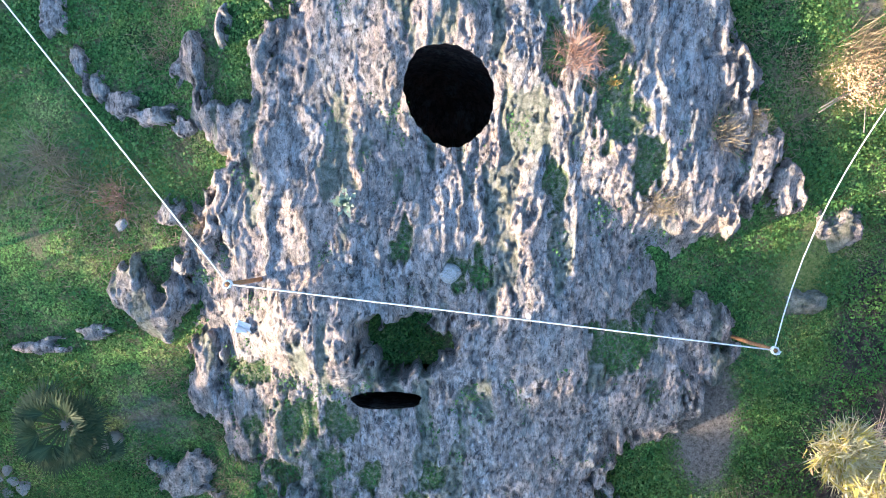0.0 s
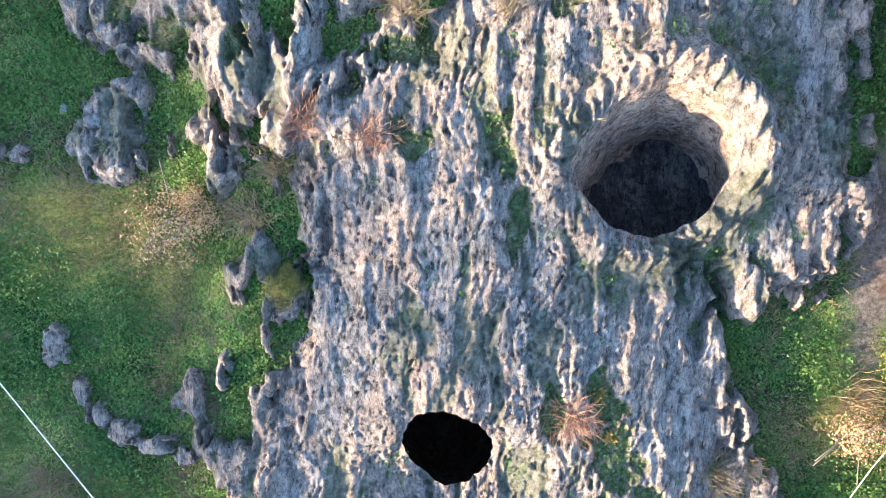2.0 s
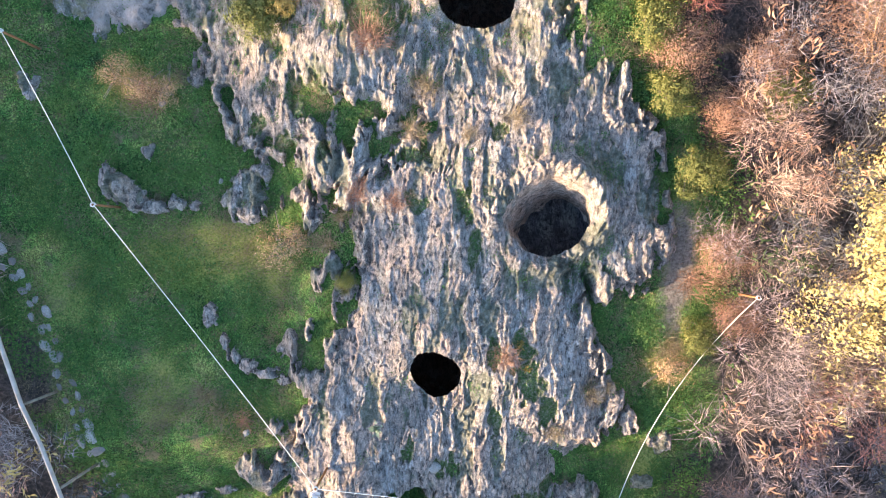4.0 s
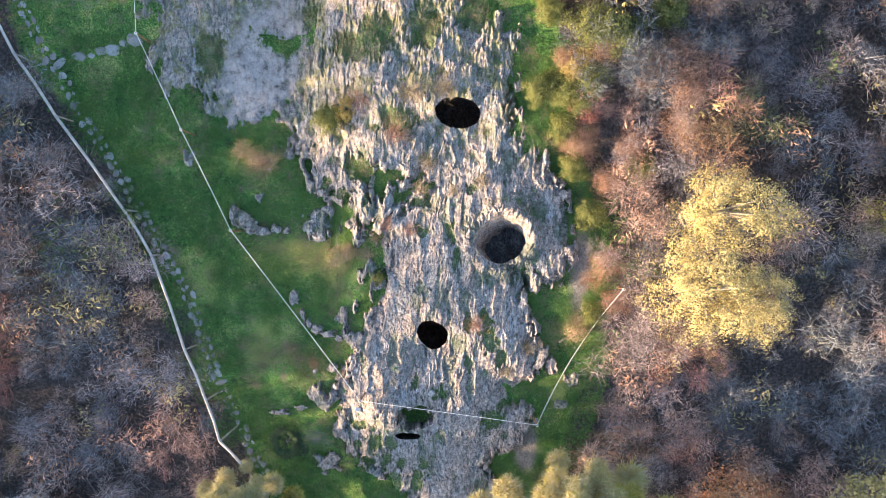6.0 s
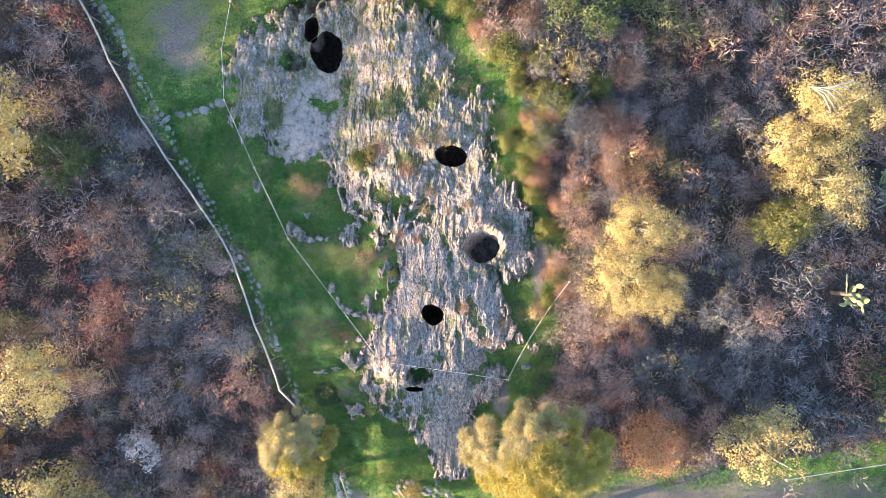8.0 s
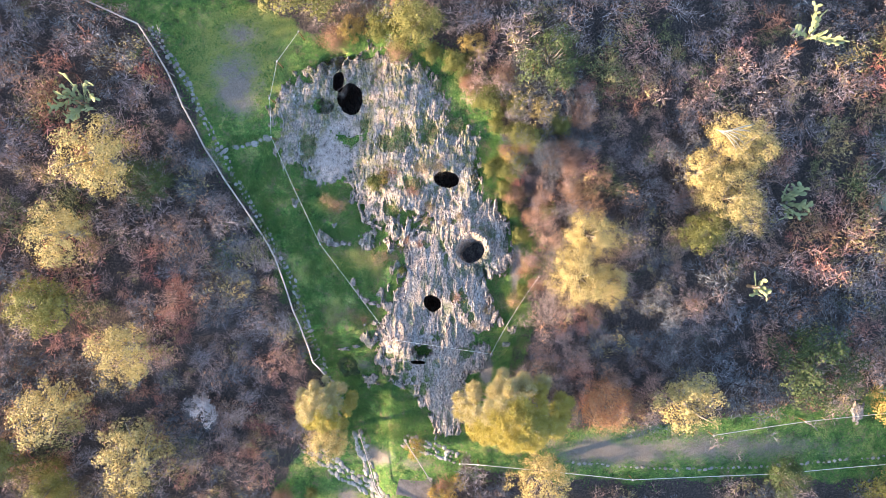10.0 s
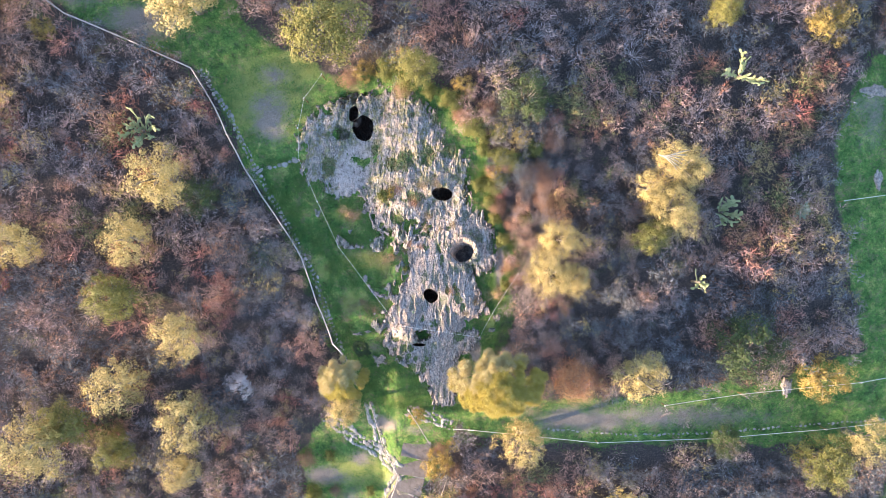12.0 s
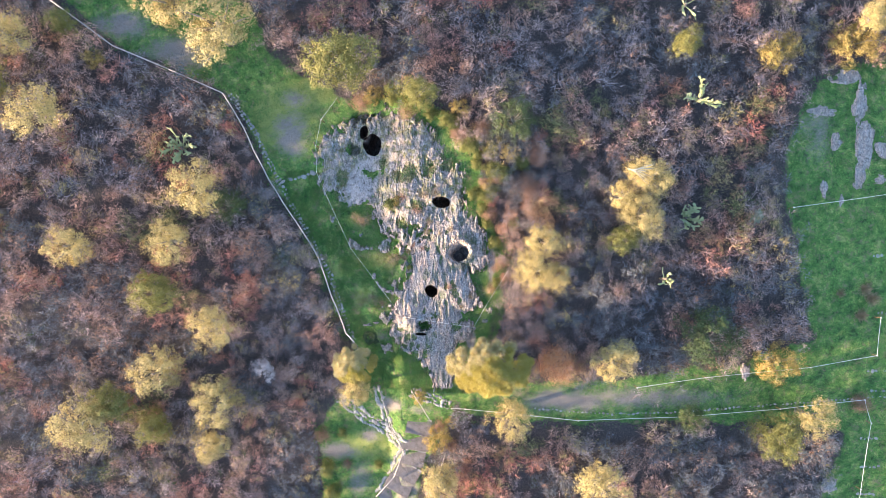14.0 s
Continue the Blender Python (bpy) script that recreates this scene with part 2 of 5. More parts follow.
def rock_height(x, y):
    upper = smooth(4.6, 7.0, y)
    wx = x + 0.24 * (fbm(x / 0.5, y / 0.6, 71, 4) - 0.5) + 0.09 * (fbm(x / 0.13, y / 0.17, 73, 3) - 0.5)
    wy = y + 0.40 * (fbm(x / 0.7, y / 0.7, 72, 4) - 0.5) + 0.22 * (fbm(x / 0.13, y / 0.17, 74, 3) - 0.5)
    ragged = 0.36 + 0.7 * upper
    ex, ey = x + 0.05 + ragged * (fbm(x / 0.30, y / 0.42, 75, 5) - 0.5), y + ragged * (fbm(x / 0.30, y / 0.40, 76, 5) - 0.5)
    edge = inside(ex, ey, ROCK)
    for island in ISLANDS:
        edge = np.maximum(edge, inside(ex, ey, island) + 0.04)
    edge = edge + 0.11
    body = -0.36 + 0.56 * smooth(-0.28, 0.2, edge) + (0.16 - 0.10 * upper) * smooth(0.3, 1.6, edge) - 0.07 * upper
    u = wx - 0.05 * wy
    coarse = fbm(x / 0.9, y / 1.2, 43, 3) - 0.5
    crest = ridged(u / 0.36, wy / 1.7, 41, 3) ** 2 - 0.42
    streak = ridged(u / 0.13, wy / 0.85, 46, 4) - 0.55
    groove = ridged(u / 0.05, wy / 0.40, 42, 4) - 0.55
    fibre = fbm(u / 0.02, wy / 0.16, 47, 3) - 0.5
    knobs = ridged(wx / 0.36, wy / 0.5, 45, 5) - 0.55
    plates = smooth(0.475, 0.525, fbm(u / 0.34, wy / 1.0, 53, 6)) + 0.6 * smooth(0.52, 0.56, fbm(u / 0.16, wy / 0.5, 54, 5)) - 0.7
    small = fbm(u / 0.06, wy / 0.14, 55, 4) - 0.5
    some = smooth(0.42, 0.62, fbm(x / 0.6, y / 0.8, 52, 3))
    holed = caves(u / 0.05, wy / 0.075, 801, 0.45) * some + 0.7 * caves(u / 0.028, wy / 0.05, 821, 0.35) + 1.6 * caves(u / 0.13, wy / 0.22, 811, 0.22) * smooth(0.5, 0.6, fbm(x / 0.7, y / 0.7, 58, 3))
    h = body + (0.12 + 0.14 * upper) * coarse + (1 - 0.35 * upper) * (0.040 * crest + 0.019 * streak) + 0.014 * groove + 0.013 * fibre + (0.04 + 0.04 * upper) * knobs
    h = h + upper * 0.22 * (fbm(x / 0.45, y / 0.45, 44, 4) - 0.5) - 0.03 * upper
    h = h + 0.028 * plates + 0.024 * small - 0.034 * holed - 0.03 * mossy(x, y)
    worn = smooth(0.47, 0.60, fbm(u / 0.2, wy / 0.4, 77, 5)) * smooth(-0.45, -0.1, edge)
    h = h - 0.24 * smooth(0.6, 0.1, edge) * worn
    h = h - 0.07 * smooth(0.05, 0.9, pockets(x, y))
    for cx, cy, r, tall in BOULDERS:
        h = h + (0.45 * tall + 0.36) * (1 + 0.5 * knobs + 0.4 * small) * np.exp(-(((wx - cx + 0.5 * r * knobs) ** 2 + (wy - cy) ** 2) / (r * r)) ** 1.5) * smooth(0.3, -0.1, edge)
    flat = smooth(1.15, 0.75, slab_reach(x, y))
    h = h * (1 - 0.62 * flat) + flat * (0.06 + 0.02 * groove - 0.03 * holed)
    h = h + lie(x, y)
    for cx, cy, rx, ry, depth in HOLES:
        if depth > 1.3:
            near = np.exp(-((x - cx) / (rx * 2.2)) ** 2 - ((y - cy) / (ry * 2.6)) ** 2)
            h = h + near * 0.26 * np.tanh((y - cy) / (0.7 * ry)) - 0.12 * near
    h = h - 0.45 * smooth(1.1, 0.7, np.hypot((x + 5.2) / 0.5, (y - 10.45) / 0.42) + 0.4 * knobs)
    reach = hole_reach(x, y, HOLES[1])
    ring = np.exp(-((reach - 1.28) / 0.26) ** 2)
    h = h + (0.06 + 0.22 * smooth(-0.2, 0.7, (x - HOLES[1][0]) + 0.5 * (y - HOLES[1][1])) + 0.2 * knobs + 0.1 * small) * ring
    lip = np.hypot((wx + 0.33 + 0.2 * knobs) / 0.44, (wy + 0.92 + 0.16 * knobs) / 0.27) + 0.35 * small
    h = h - 0.62 * smooth(1.25, 0.8, lip)
    ledge = np.hypot((x + 1.1) / 0.75, (y + 0.78) / 0.55)
    return h + 0.32 * smooth(1.2, 0.45, ledge) * smooth(1.0, 1.25, lip)


def slab_reach(x, y):
    """The smooth trodden slab beside the northern opening."""
    u, v = (x + 4.6) * 0.93 - (y - 8.3) * 0.37, (y - 8.3) * 0.93 + (x + 4.6) * 0.37
    return np.hypot(u / 0.95, v / 1.75) + 0.35 * (fbm(x / 0.5, y / 0.5, 81, 3) - 0.5)


# ---- materials ----
def material(name, rough=0.9):
    m = bpy.data.materials.new(name)
    m.use_nodes = True
    m.node_tree.nodes["Principled BSDF"].inputs["Roughness"].default_value = rough
    m.node_tree.nodes["Principled BSDF"].inputs["Specular IOR Level"].default_value = 0.25
    return m


class Nodes:
    """Short calls for building one material's nodes."""

    def __init__(self, m):
        self.tree = m.node_tree
        self.main = m.node_tree.nodes["Principled BSDF"]
        self.place = self.add("ShaderNodeTexCoord").outputs["Object"]

    def add(self, kind):
        return self.tree.nodes.new(kind)

    def link(self, a, b):
        self.tree.links.new(a, b)
        return a

    def noise(self, scale, detail=4.0, rough=0.55, stretch=None):
        n = self.add("ShaderNodeTexNoise")
        n.inputs["Scale"].default_value, n.inputs["Detail"].default_value, n.inputs["Roughness"].default_value = scale, detail, rough
        src = self.place
        if stretch:
            mp = self.add("ShaderNodeMapping")
            mp.inputs["Scale"].default_value = stretch
            self.link(src, mp.inputs["Vector"])
            src = mp.outputs[0]
        self.link(src, n.inputs["Vector"])
        return n.outputs["Fac"]

    def cells(self, scale, stretch=(1.0, 1.0, 1.0)):
        n, mp = self.add("ShaderNodeTexVoronoi"), self.add("ShaderNodeMapping")
        n.inputs["Scale"].default_value = scale
        mp.inputs["Scale"].default_value = stretch
        self.link(self.place, mp.inputs["Vector"])
        self.link(mp.outputs[0], n.inputs["Vector"])
        return n.outputs["Distance"]

    def flakes(self, scale):
        """A random value for each small cell."""
        n = self.add("ShaderNodeTexVoronoi")
        n.inputs["Scale"].default_value = scale
        self.link(self.place, n.inputs["Vector"])
        return n.outputs["Color"]

    def ragged(self, amount, scale, low=0.62):
        """A painted amount broken up by noise."""
        n = self.add("ShaderNodeMath")
        self.link(amount, n.inputs[0])
        self.link(self.noise(scale, 9, 0.75), n.inputs[1])
        return self.ramp(n.outputs[0], [(low, 0.0), (low + 0.38, 1.0)])

    def ramp(self, fac, stops):
        r = self.add("ShaderNodeValToRGB")
        while len(r.color_ramp.elements) < len(stops):
            r.color_ramp.elements.new(0.5)
        for e, (p, c) in zip(r.color_ramp.elements, stops):
            e.position = p
            e.color = (*c, 1) if isinstance(c, tuple) else (c, c, c, 1)
        self.link(fac, r.inputs["Fac"])
        return r.outputs["Color"]

    def mix(self, fac, a, b, blend="MIX"):
        n = self.add("ShaderNodeMix")
        n.data_type, n.blend_type = "RGBA", blend
        for v, s in ((fac, n.inputs["Factor"]), (a, n.inputs["A"]), (b, n.inputs["B"])):
            if isinstance(v, (int, float)):
                s.default_value = v if s.type == "VALUE" else (v, v, v, 1)
            elif isinstance(v, tuple):
                s.default_value = (*v, 1)
            else:
                self.link(v, s)
        return n.outputs["Result"]

    def bump(self, height, depth, strength=1.0):
        b = self.add("ShaderNodeBump")
        b.inputs["Distance"].default_value, b.inputs["Strength"].default_value = depth, strength
        self.link(height, b.inputs["Height"])
        self.link(b.outputs[0], self.main.inputs["Normal"])

    def random(self):
        return self.add("ShaderNodeObjectInfo").outputs["Random"]

    def island(self):
        return self.add("ShaderNodeNewGeometry").outputs["Random Per Island"]

    def attribute(self, name):
        a = self.add("ShaderNodeAttribute")
        a.attribute_name = name
        return a.outputs["Fac"]

    def colour(self, c):
        if isinstance(c, tuple):
            self.main.inputs["Base Color"].default_value = (*c, 1)
        else:
            self.link(c, self.main.inputs["Base Color"])


def rock_material(name, light, tan, dark, moss=0.0):
    m = material(name, 0.94)
    n = Nodes(m)
    long, fibre = (1.6, 0.6, 1.0), (1.9, 0.7, 1.4)
    c = n.ramp(n.noise(2.6, 12, 0.76, long), [(0.38, dark), (0.46, tan), (0.53, light)])
    pale = n.ramp(n.noise(4.4, 12, 0.8, long), [(0.50, 0.0), (0.57, 0.95)])
    c = n.mix(pale, c, (light[0] * 1.08, light[1] * 1.08, light[2] * 1.1))
    pink = n.ramp(n.noise(1.3, 9, 0.72, long), [(0.45, 0.0), (0.54, 0.75)])
    c = n.mix(pink, c, (tan[0] * 1.28, tan[1] * 1.12, tan[2] * 1.02))
    film = n.ramp(n.noise(2.4, 12, 0.82, long), [(0.52, 0.0), (0.58, 0.75)])
    c = n.mix(film, c, (0.24, 0.245, 0.23))
    crust = n.ramp(n.noise(8.0, 11, 0.8), [(0.49, 0.0), (0.55, 0.8)])
    c = n.mix(crust, c, (dark[0] * 0.8, dark[1] * 0.8, dark[2] * 0.8))
    crack = n.ramp(n.noise(10.0, 10, 0.72, fibre), [(0.38, 0.25), (0.45, 0.85), (0.58, 1.12)])
    grit = n.ramp(n.noise(30.0, 8, 0.8, fibre), [(0.38, 0.5), (0.48, 0.98), (0.62, 1.25)])
    c = n.mix(1.0, c, grit, "MULTIPLY")
    c = n.mix(1.0, c, crack, "MULTIPLY")
    where = n.ramp(n.noise(1.5, 5, 0.65), [(0.48, 0.0), (0.56, 1.0)])
    c = n.mix(1.0, c, n.mix(where, 1.0, n.ramp(n.cells(30.0, (1.5, 0.8, 1.0)), [(0.16, 0.35), (0.26, 1.0)])), "MULTIPLY")
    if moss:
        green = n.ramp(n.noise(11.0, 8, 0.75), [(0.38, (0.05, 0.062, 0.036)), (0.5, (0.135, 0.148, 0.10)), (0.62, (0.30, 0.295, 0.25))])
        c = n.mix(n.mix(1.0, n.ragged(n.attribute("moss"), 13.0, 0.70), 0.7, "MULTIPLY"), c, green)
        turf = n.ramp(n.noise(24.0, 8, 0.75), [(0.38, (0.06, 0.085, 0.035)), (0.46, (0.115, 0.155, 0.06)), (0.53, (0.20, 0.20, 0.12)), (0.62, (0.33, 0.30, 0.24))])
        c = n.mix(n.ragged(n.attribute("turf"), 14.0, 0.72), c, turf)
        scrub = n.ramp(n.noise(8.0, 8, 0.75), [(0.38, (0.085, 0.095, 0.04)), (0.5, (0.20, 0.18, 0.085)), (0.62, (0.42, 0.37, 0.23))])
        high = n.mix(n.ramp(n.noise(2.3, 12, 0.8), [(0.505, 0.0), (0.55, 0.9)]), c, scrub)
        c = n.mix(n.attribute("upper"), c, high)
        slab = n.ramp(n.noise(4.0, 12, 0.8), [(0.38, (0.13, 0.11, 0.095)), (0.46, (0.36, 0.30, 0.27)), (0.58, (0.48, 0.405, 0.37))])
        c = n.mix(n.attribute("slab"), c, slab)
    n.colour(c)
    n.bump(n.noise(22.0, 14, 0.82, fibre), 0.04, 0.9)
    return m


ROCK_MAT = rock_material("weathered_limestone", (0.40, 0.378, 0.364), (0.37, 0.312, 0.28), (0.23, 0.202, 0.186), 1.0)
PIT_MAT = rock_material("pit_rock", (0.56, 0.49, 0.44), (0.42, 0.34, 0.29), (0.26, 0.19, 0.15))
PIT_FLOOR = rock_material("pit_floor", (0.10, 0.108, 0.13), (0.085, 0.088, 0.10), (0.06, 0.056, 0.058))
# part of the openings' shade is put into this darker limestone colour
CAVE_MAT = rock_material("shaded_cave_rock", (0.19, 0.15, 0.13), (0.14, 0.10, 0.085), (0.07, 0.055, 0.05))


def stone_material():
    m = material("field_stone", 0.92)
    n = Nodes(m)
    c = n.ramp(n.random(), [(0.0, (0.24, 0.215, 0.205)), (0.5, (0.35, 0.33, 0.32)), (1.0, (0.47, 0.45, 0.435))])
    c = n.mix(n.ramp(n.noise(14.0, 6, 0.7), [(0.42, 0.0), (0.62, 0.7)]), c, (0.17, 0.16, 0.13))
    n.colour(c)
    n.bump(n.noise(40.0, 6, 0.7), 0.015, 0.7)
    return m


STONE_MAT = stone_material()


def ground_material():
    m = material("ground", 0.95)
    n = Nodes(m)
    grass = n.ramp(n.noise(1.3, 12, 0.78), [(0.39, (0.042, 0.085, 0.028)), (0.46, (0.072, 0.16, 0.036)), (0.53, (0.12, 0.22, 0.05)), (0.60, (0.24, 0.28, 0.085))])
    grass = n.mix(1.0, grass, n.ramp(n.flakes(55.0), [(0.2, 0.45), (0.5, 1.0), (0.8, 1.7)]), "MULTIPLY")
    speck = n.ramp(n.noise(38.0, 6, 0.8), [(0.36, 0.35), (0.5, 1.0), (0.64, 1.7)])
    grass = n.mix(1.0, grass, speck, "MULTIPLY")
    dry = n.ramp(n.noise(1.9, 12, 0.85), [(0.525, 0.0), (0.58, 0.75)])
    grass = n.mix(dry, grass, n.ramp(n.noise(30.0, 6, 0.75), [(0.36, (0.11, 0.095, 0.06)), (0.62, (0.31, 0.24, 0.15))]))
    soil = n.ramp(n.noise(22.0, 8, 0.75), [(0.36, (0.09, 0.08, 0.07)), (0.5, (0.235, 0.205, 0.18)), (0.66, (0.38, 0.335, 0.30))])
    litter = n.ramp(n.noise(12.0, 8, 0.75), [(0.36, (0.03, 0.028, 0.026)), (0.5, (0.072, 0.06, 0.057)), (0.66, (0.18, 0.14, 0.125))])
    # yellow stands for dry turf and for sunlight painted on some grass
    yellow = n.ramp(n.noise(26.0, 8, 0.78), [(0.36, (0.10, 0.14, 0.036)), (0.5, (0.24, 0.28, 0.07)), (0.64, (0.42, 0.38, 0.14))])
    grass = n.mix(n.ragged(n.attribute("dry"), 26.0), grass, yellow)
    c = n.mix(n.ragged(n.attribute("soil"), 7.0), grass, soil)
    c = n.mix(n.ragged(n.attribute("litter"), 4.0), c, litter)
    n.colour(c)
    n.bump(n.noise(40.0, 8, 0.8), 0.06, 1.0)
    return m


GROUND_MAT = ground_material()


def leaf_material(name, a, b, c, scale=0.8):
    m = material(name, 0.62)
    n = Nodes(m)
    col = n.ramp(n.island(), [(0.0, a), (0.5, b), (1.0, c)])
    col = n.mix(n.ramp(n.noise(scale, 4, 0.6), [(0.38, 0.0), (0.62, 0.7)]), col, b)
    n.colour(col)
    n.main.inputs["Subsurface Weight"].default_value = 0.0
    mixer, trans = n.add("ShaderNodeMixShader"), n.add("ShaderNodeBsdfTranslucent")
    n.link(col, trans.inputs["Color"])
    mixer.inputs[0].default_value = 0.18
    n.link(n.main.outputs[0], mixer.inputs[1])
    n.link(trans.outputs[0], mixer.inputs[2])
    n.link(mixer.outputs[0], m.node_tree.nodes["Material Output"].inputs["Surface"])
    return m


OLIVE_LEAF = leaf_material("olive_leaf", (0.20, 0.165, 0.07), (0.42, 0.335, 0.135), (0.60, 0.48, 0.22))
GREEN_LEAF = leaf_material("green_leaf", (0.105, 0.105, 0.032), (0.20, 0.19, 0.055), (0.31, 0.285, 0.095))
BUSH_LEAF = leaf_material("bush_leaf", (0.075, 0.09, 0.026), (0.165, 0.17, 0.045), (0.30, 0.285, 0.09))
DARK_LEAF = leaf_material("dark_leaf", (0.038, 0.062, 0.026), (0.068, 0.095, 0.036), (0.125, 0.15, 0.06))
RUST_LEAF = leaf_material("rust_leaf", (0.20, 0.11, 0.07), (0.34, 0.185, 0.125), (0.50, 0.33, 0.23))
PEACH_LEAF = leaf_material("peach_leaf", (0.34, 0.19, 0.09), (0.58, 0.37, 0.20), (0.74, 0.53, 0.31))
EMBER_LEAF = leaf_material("ember_leaf", (0.36, 0.13, 0.06), (0.60, 0.26, 0.11), (0.74, 0.45, 0.25))
GOLD_LEAF = leaf_material("gold_leaf", (0.22, 0.16, 0.055), (0.40, 0.29, 0.085), (0.52, 0.39, 0.14))
PALE_TWIG = leaf_material("pale_twig", (0.40, 0.32, 0.30), (0.62, 0.53, 0.50), (0.78, 0.70, 0.67))
CACTUS_PAD = leaf_material("cactus_pad", (0.24, 0.29, 0.14), (0.33, 0.37, 0.19), (0.46, 0.47, 0.26))
TUFT_LEAF = leaf_material("tuft_leaf", (0.27, 0.235, 0.06), (0.45, 0.385, 0.09), (0.60, 0.51, 0.16))
# dark green fronds, darkened further to paint in the shade over the palm
PALM_LEAF = leaf_material("shaded_palm_leaf", (0.022, 0.04, 0.018), (0.042, 0.07, 0.028), (0.085, 0.115, 0.05))
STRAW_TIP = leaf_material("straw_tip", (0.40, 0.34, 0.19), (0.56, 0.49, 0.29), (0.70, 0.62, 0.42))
SAGE_LEAF = leaf_material("sage_leaf", (0.25, 0.30, 0.22), (0.32, 0.38, 0.28), (0.40, 0.46, 0.36))
STRAW = leaf_material("straw", (0.20, 0.15, 0.09), (0.30, 0.23, 0.14), (0.40, 0.32, 0.20))
CLOVER_LEAF = leaf_material("clover_leaf", (0.06, 0.12, 0.03), (0.10, 0.19, 0.042), (0.21, 0.28, 0.08), 1.6)
GRASS_BLADE = leaf_material("grass_blade", (0.042, 0.10, 0.028), (0.08, 0.185, 0.042), (0.20, 0.27, 0.08), 0.9)


def twig_material():
    m = material("bare_twigs", 0.85)
    n = Nodes(m)
    tone = n.ramp(n.attribute("tone"), [(0.0, (0.17, 0.18, 0.20)), (0.20, (0.29, 0.265, 0.28)), (0.40, (0.39, 0.30, 0.29)), (0.55, (0.50, 0.35, 0.285)),
                                        (0.70, (0.52, 0.30, 0.235)), (0.84, (0.48, 0.18, 0.14)), (1.0, (0.26, 0.25, 0.11))])
    each = n.ramp(n.island(), [(0.0, 0.4), (0.6, 0.95), (1.0, 1.45)])
    n.colour(n.mix(1.0, tone, each, "MULTIPLY"))
    return m


TWIG_MAT = twig_material()


def plain_material(name, a, b, scale, rough=0.8, metal=0.0, bump=0.004):
    m = material(name, rough)
    n = Nodes(m)
    n.colour(n.ramp(n.noise(scale, 6, 0.65), [(0.32, a), (0.66, b)]))
    n.main.inputs["Metallic"].default_value = metal
    n.bump(n.noise(scale * 4, 5, 0.6), bump, 0.6)
    return m


BARK = plain_material("bark", (0.17, 0.145, 0.115), (0.36, 0.31, 0.255), 9.0, 0.9, 0, 0.02)
PALE_BARK = plain_material("pale_bark", (0.46, 0.40, 0.32), (0.66, 0.60, 0.50), 12.0, 0.85, 0, 0.01)
TIMBER = plain_material("weathered_timber", (0.34, 0.29, 0.26), (0.52, 0.47, 0.44), 6.0, 0.85)
ROPE = plain_material("white_rope", (0.66, 0.63, 0.58), (0.82, 0.80, 0.76), 40.0, 0.85)
RUST = plain_material("rusty_post", (0.20, 0.085, 0.035), (0.36, 0.19, 0.09), 25.0, 0.9)
PLAQUE = plain_material("plaque_face", (0.62, 0.60, 0.57), (0.76, 0.74, 0.71), 9.0, 0.5)
SLAB = plain_material("trodden_earth", (0.12, 0.105, 0.097), (0.23, 0.20, 0.185), 5.0, 0.95, 0, 0.015)
EDGE_STONE = plain_material("edge_stone", (0.25, 0.23, 0.22), (0.38, 0.355, 0.34), 9.0, 0.9, 0, 0.01)


# ---- mesh helpers ----
def mesh_arrays(name, verts, faces, mat, flat=False, attributes=None):
    """One mesh from arrays of vertices and of triangles or quads."""
    verts, faces = np.asarray(verts, np.float32), np.asarray(faces, np.int32)
    k = faces.shape[1]
    me = bpy.data.meshes.new(name)
    me.vertices.add(len(verts))
    me.vertices.foreach_set("co", verts.ravel())
    me.loops.add(faces.size)
    me.loops.foreach_set("vertex_index", faces.ravel())
    me.polygons.add(len(faces))
    me.polygons.foreach_set("loop_start", np.arange(0, faces.size, k, dtype=np.int32))
    me.polygons.foreach_set("use_smooth", np.full(len(faces), not flat))
    me.update(calc_edges=True)
    for key, values in (attributes or {}).items():
        me.attributes.new(key, "FLOAT", "POINT").data.foreach_set("value", np.asarray(values, np.float32))
    me.materials.append(mat)
    return me


def part(name, bm, mat, parent=None, label="", smooth_faces=True):
    me = bpy.data.meshes.new(name)
    bm.to_mesh(me)
    bm.free()
    if smooth_faces:
        me.polygons.foreach_set("use_smooth", np.full(len(me.polygons), True))
    me.materials.append(mat)
    ob = new(name, me)
    ob.parent = parent
    return tagged(ob, label)


def array_part(name, verts, faces, mat, parent=None, label="", flat=True):
    ob = new(name, mesh_arrays(name, verts, faces, mat, flat))
    ob.parent = parent
    return tagged(ob, label)


def tube(bm, points, radii, sides=6):
    """A tapered tube along points."""
    rings = []
    for i, p in enumerate(points):
        p = Vector(p)
        ahead = Vector(points[min(i + 1, len(points) - 1)]) - Vector(points[max(i - 1, 0)])
        q = ahead.to_track_quat("Z", "Y")
        rings.append([bm.verts.new(p + q @ Vector((radii[i] * math.cos(2 * math.pi * k / sides), radii[i] * math.sin(2 * math.pi * k / sides), 0))) for k in range(sides)])
    for a, b in zip(rings, rings[1:]):
        for k in range(sides):
            bm.faces.new((a[k], a[(k + 1) % sides], b[(k + 1) % sides], b[k]))
    bm.faces.new(rings[0][::-1])
    bm.faces.new(rings[-1])
    return bm


def zg(x, y):
    return float(ground_height(np.array([x]), np.array([y]))[0])


def ztop(x, y):
    """The higher of ground and rock."""
    return max(zg(x, y), float(rock_height(np.array([x]), np.array([y]))[0]))


def ztops(x, y):
    return np.maximum(ground_height(x, y), rock_height(x, y))


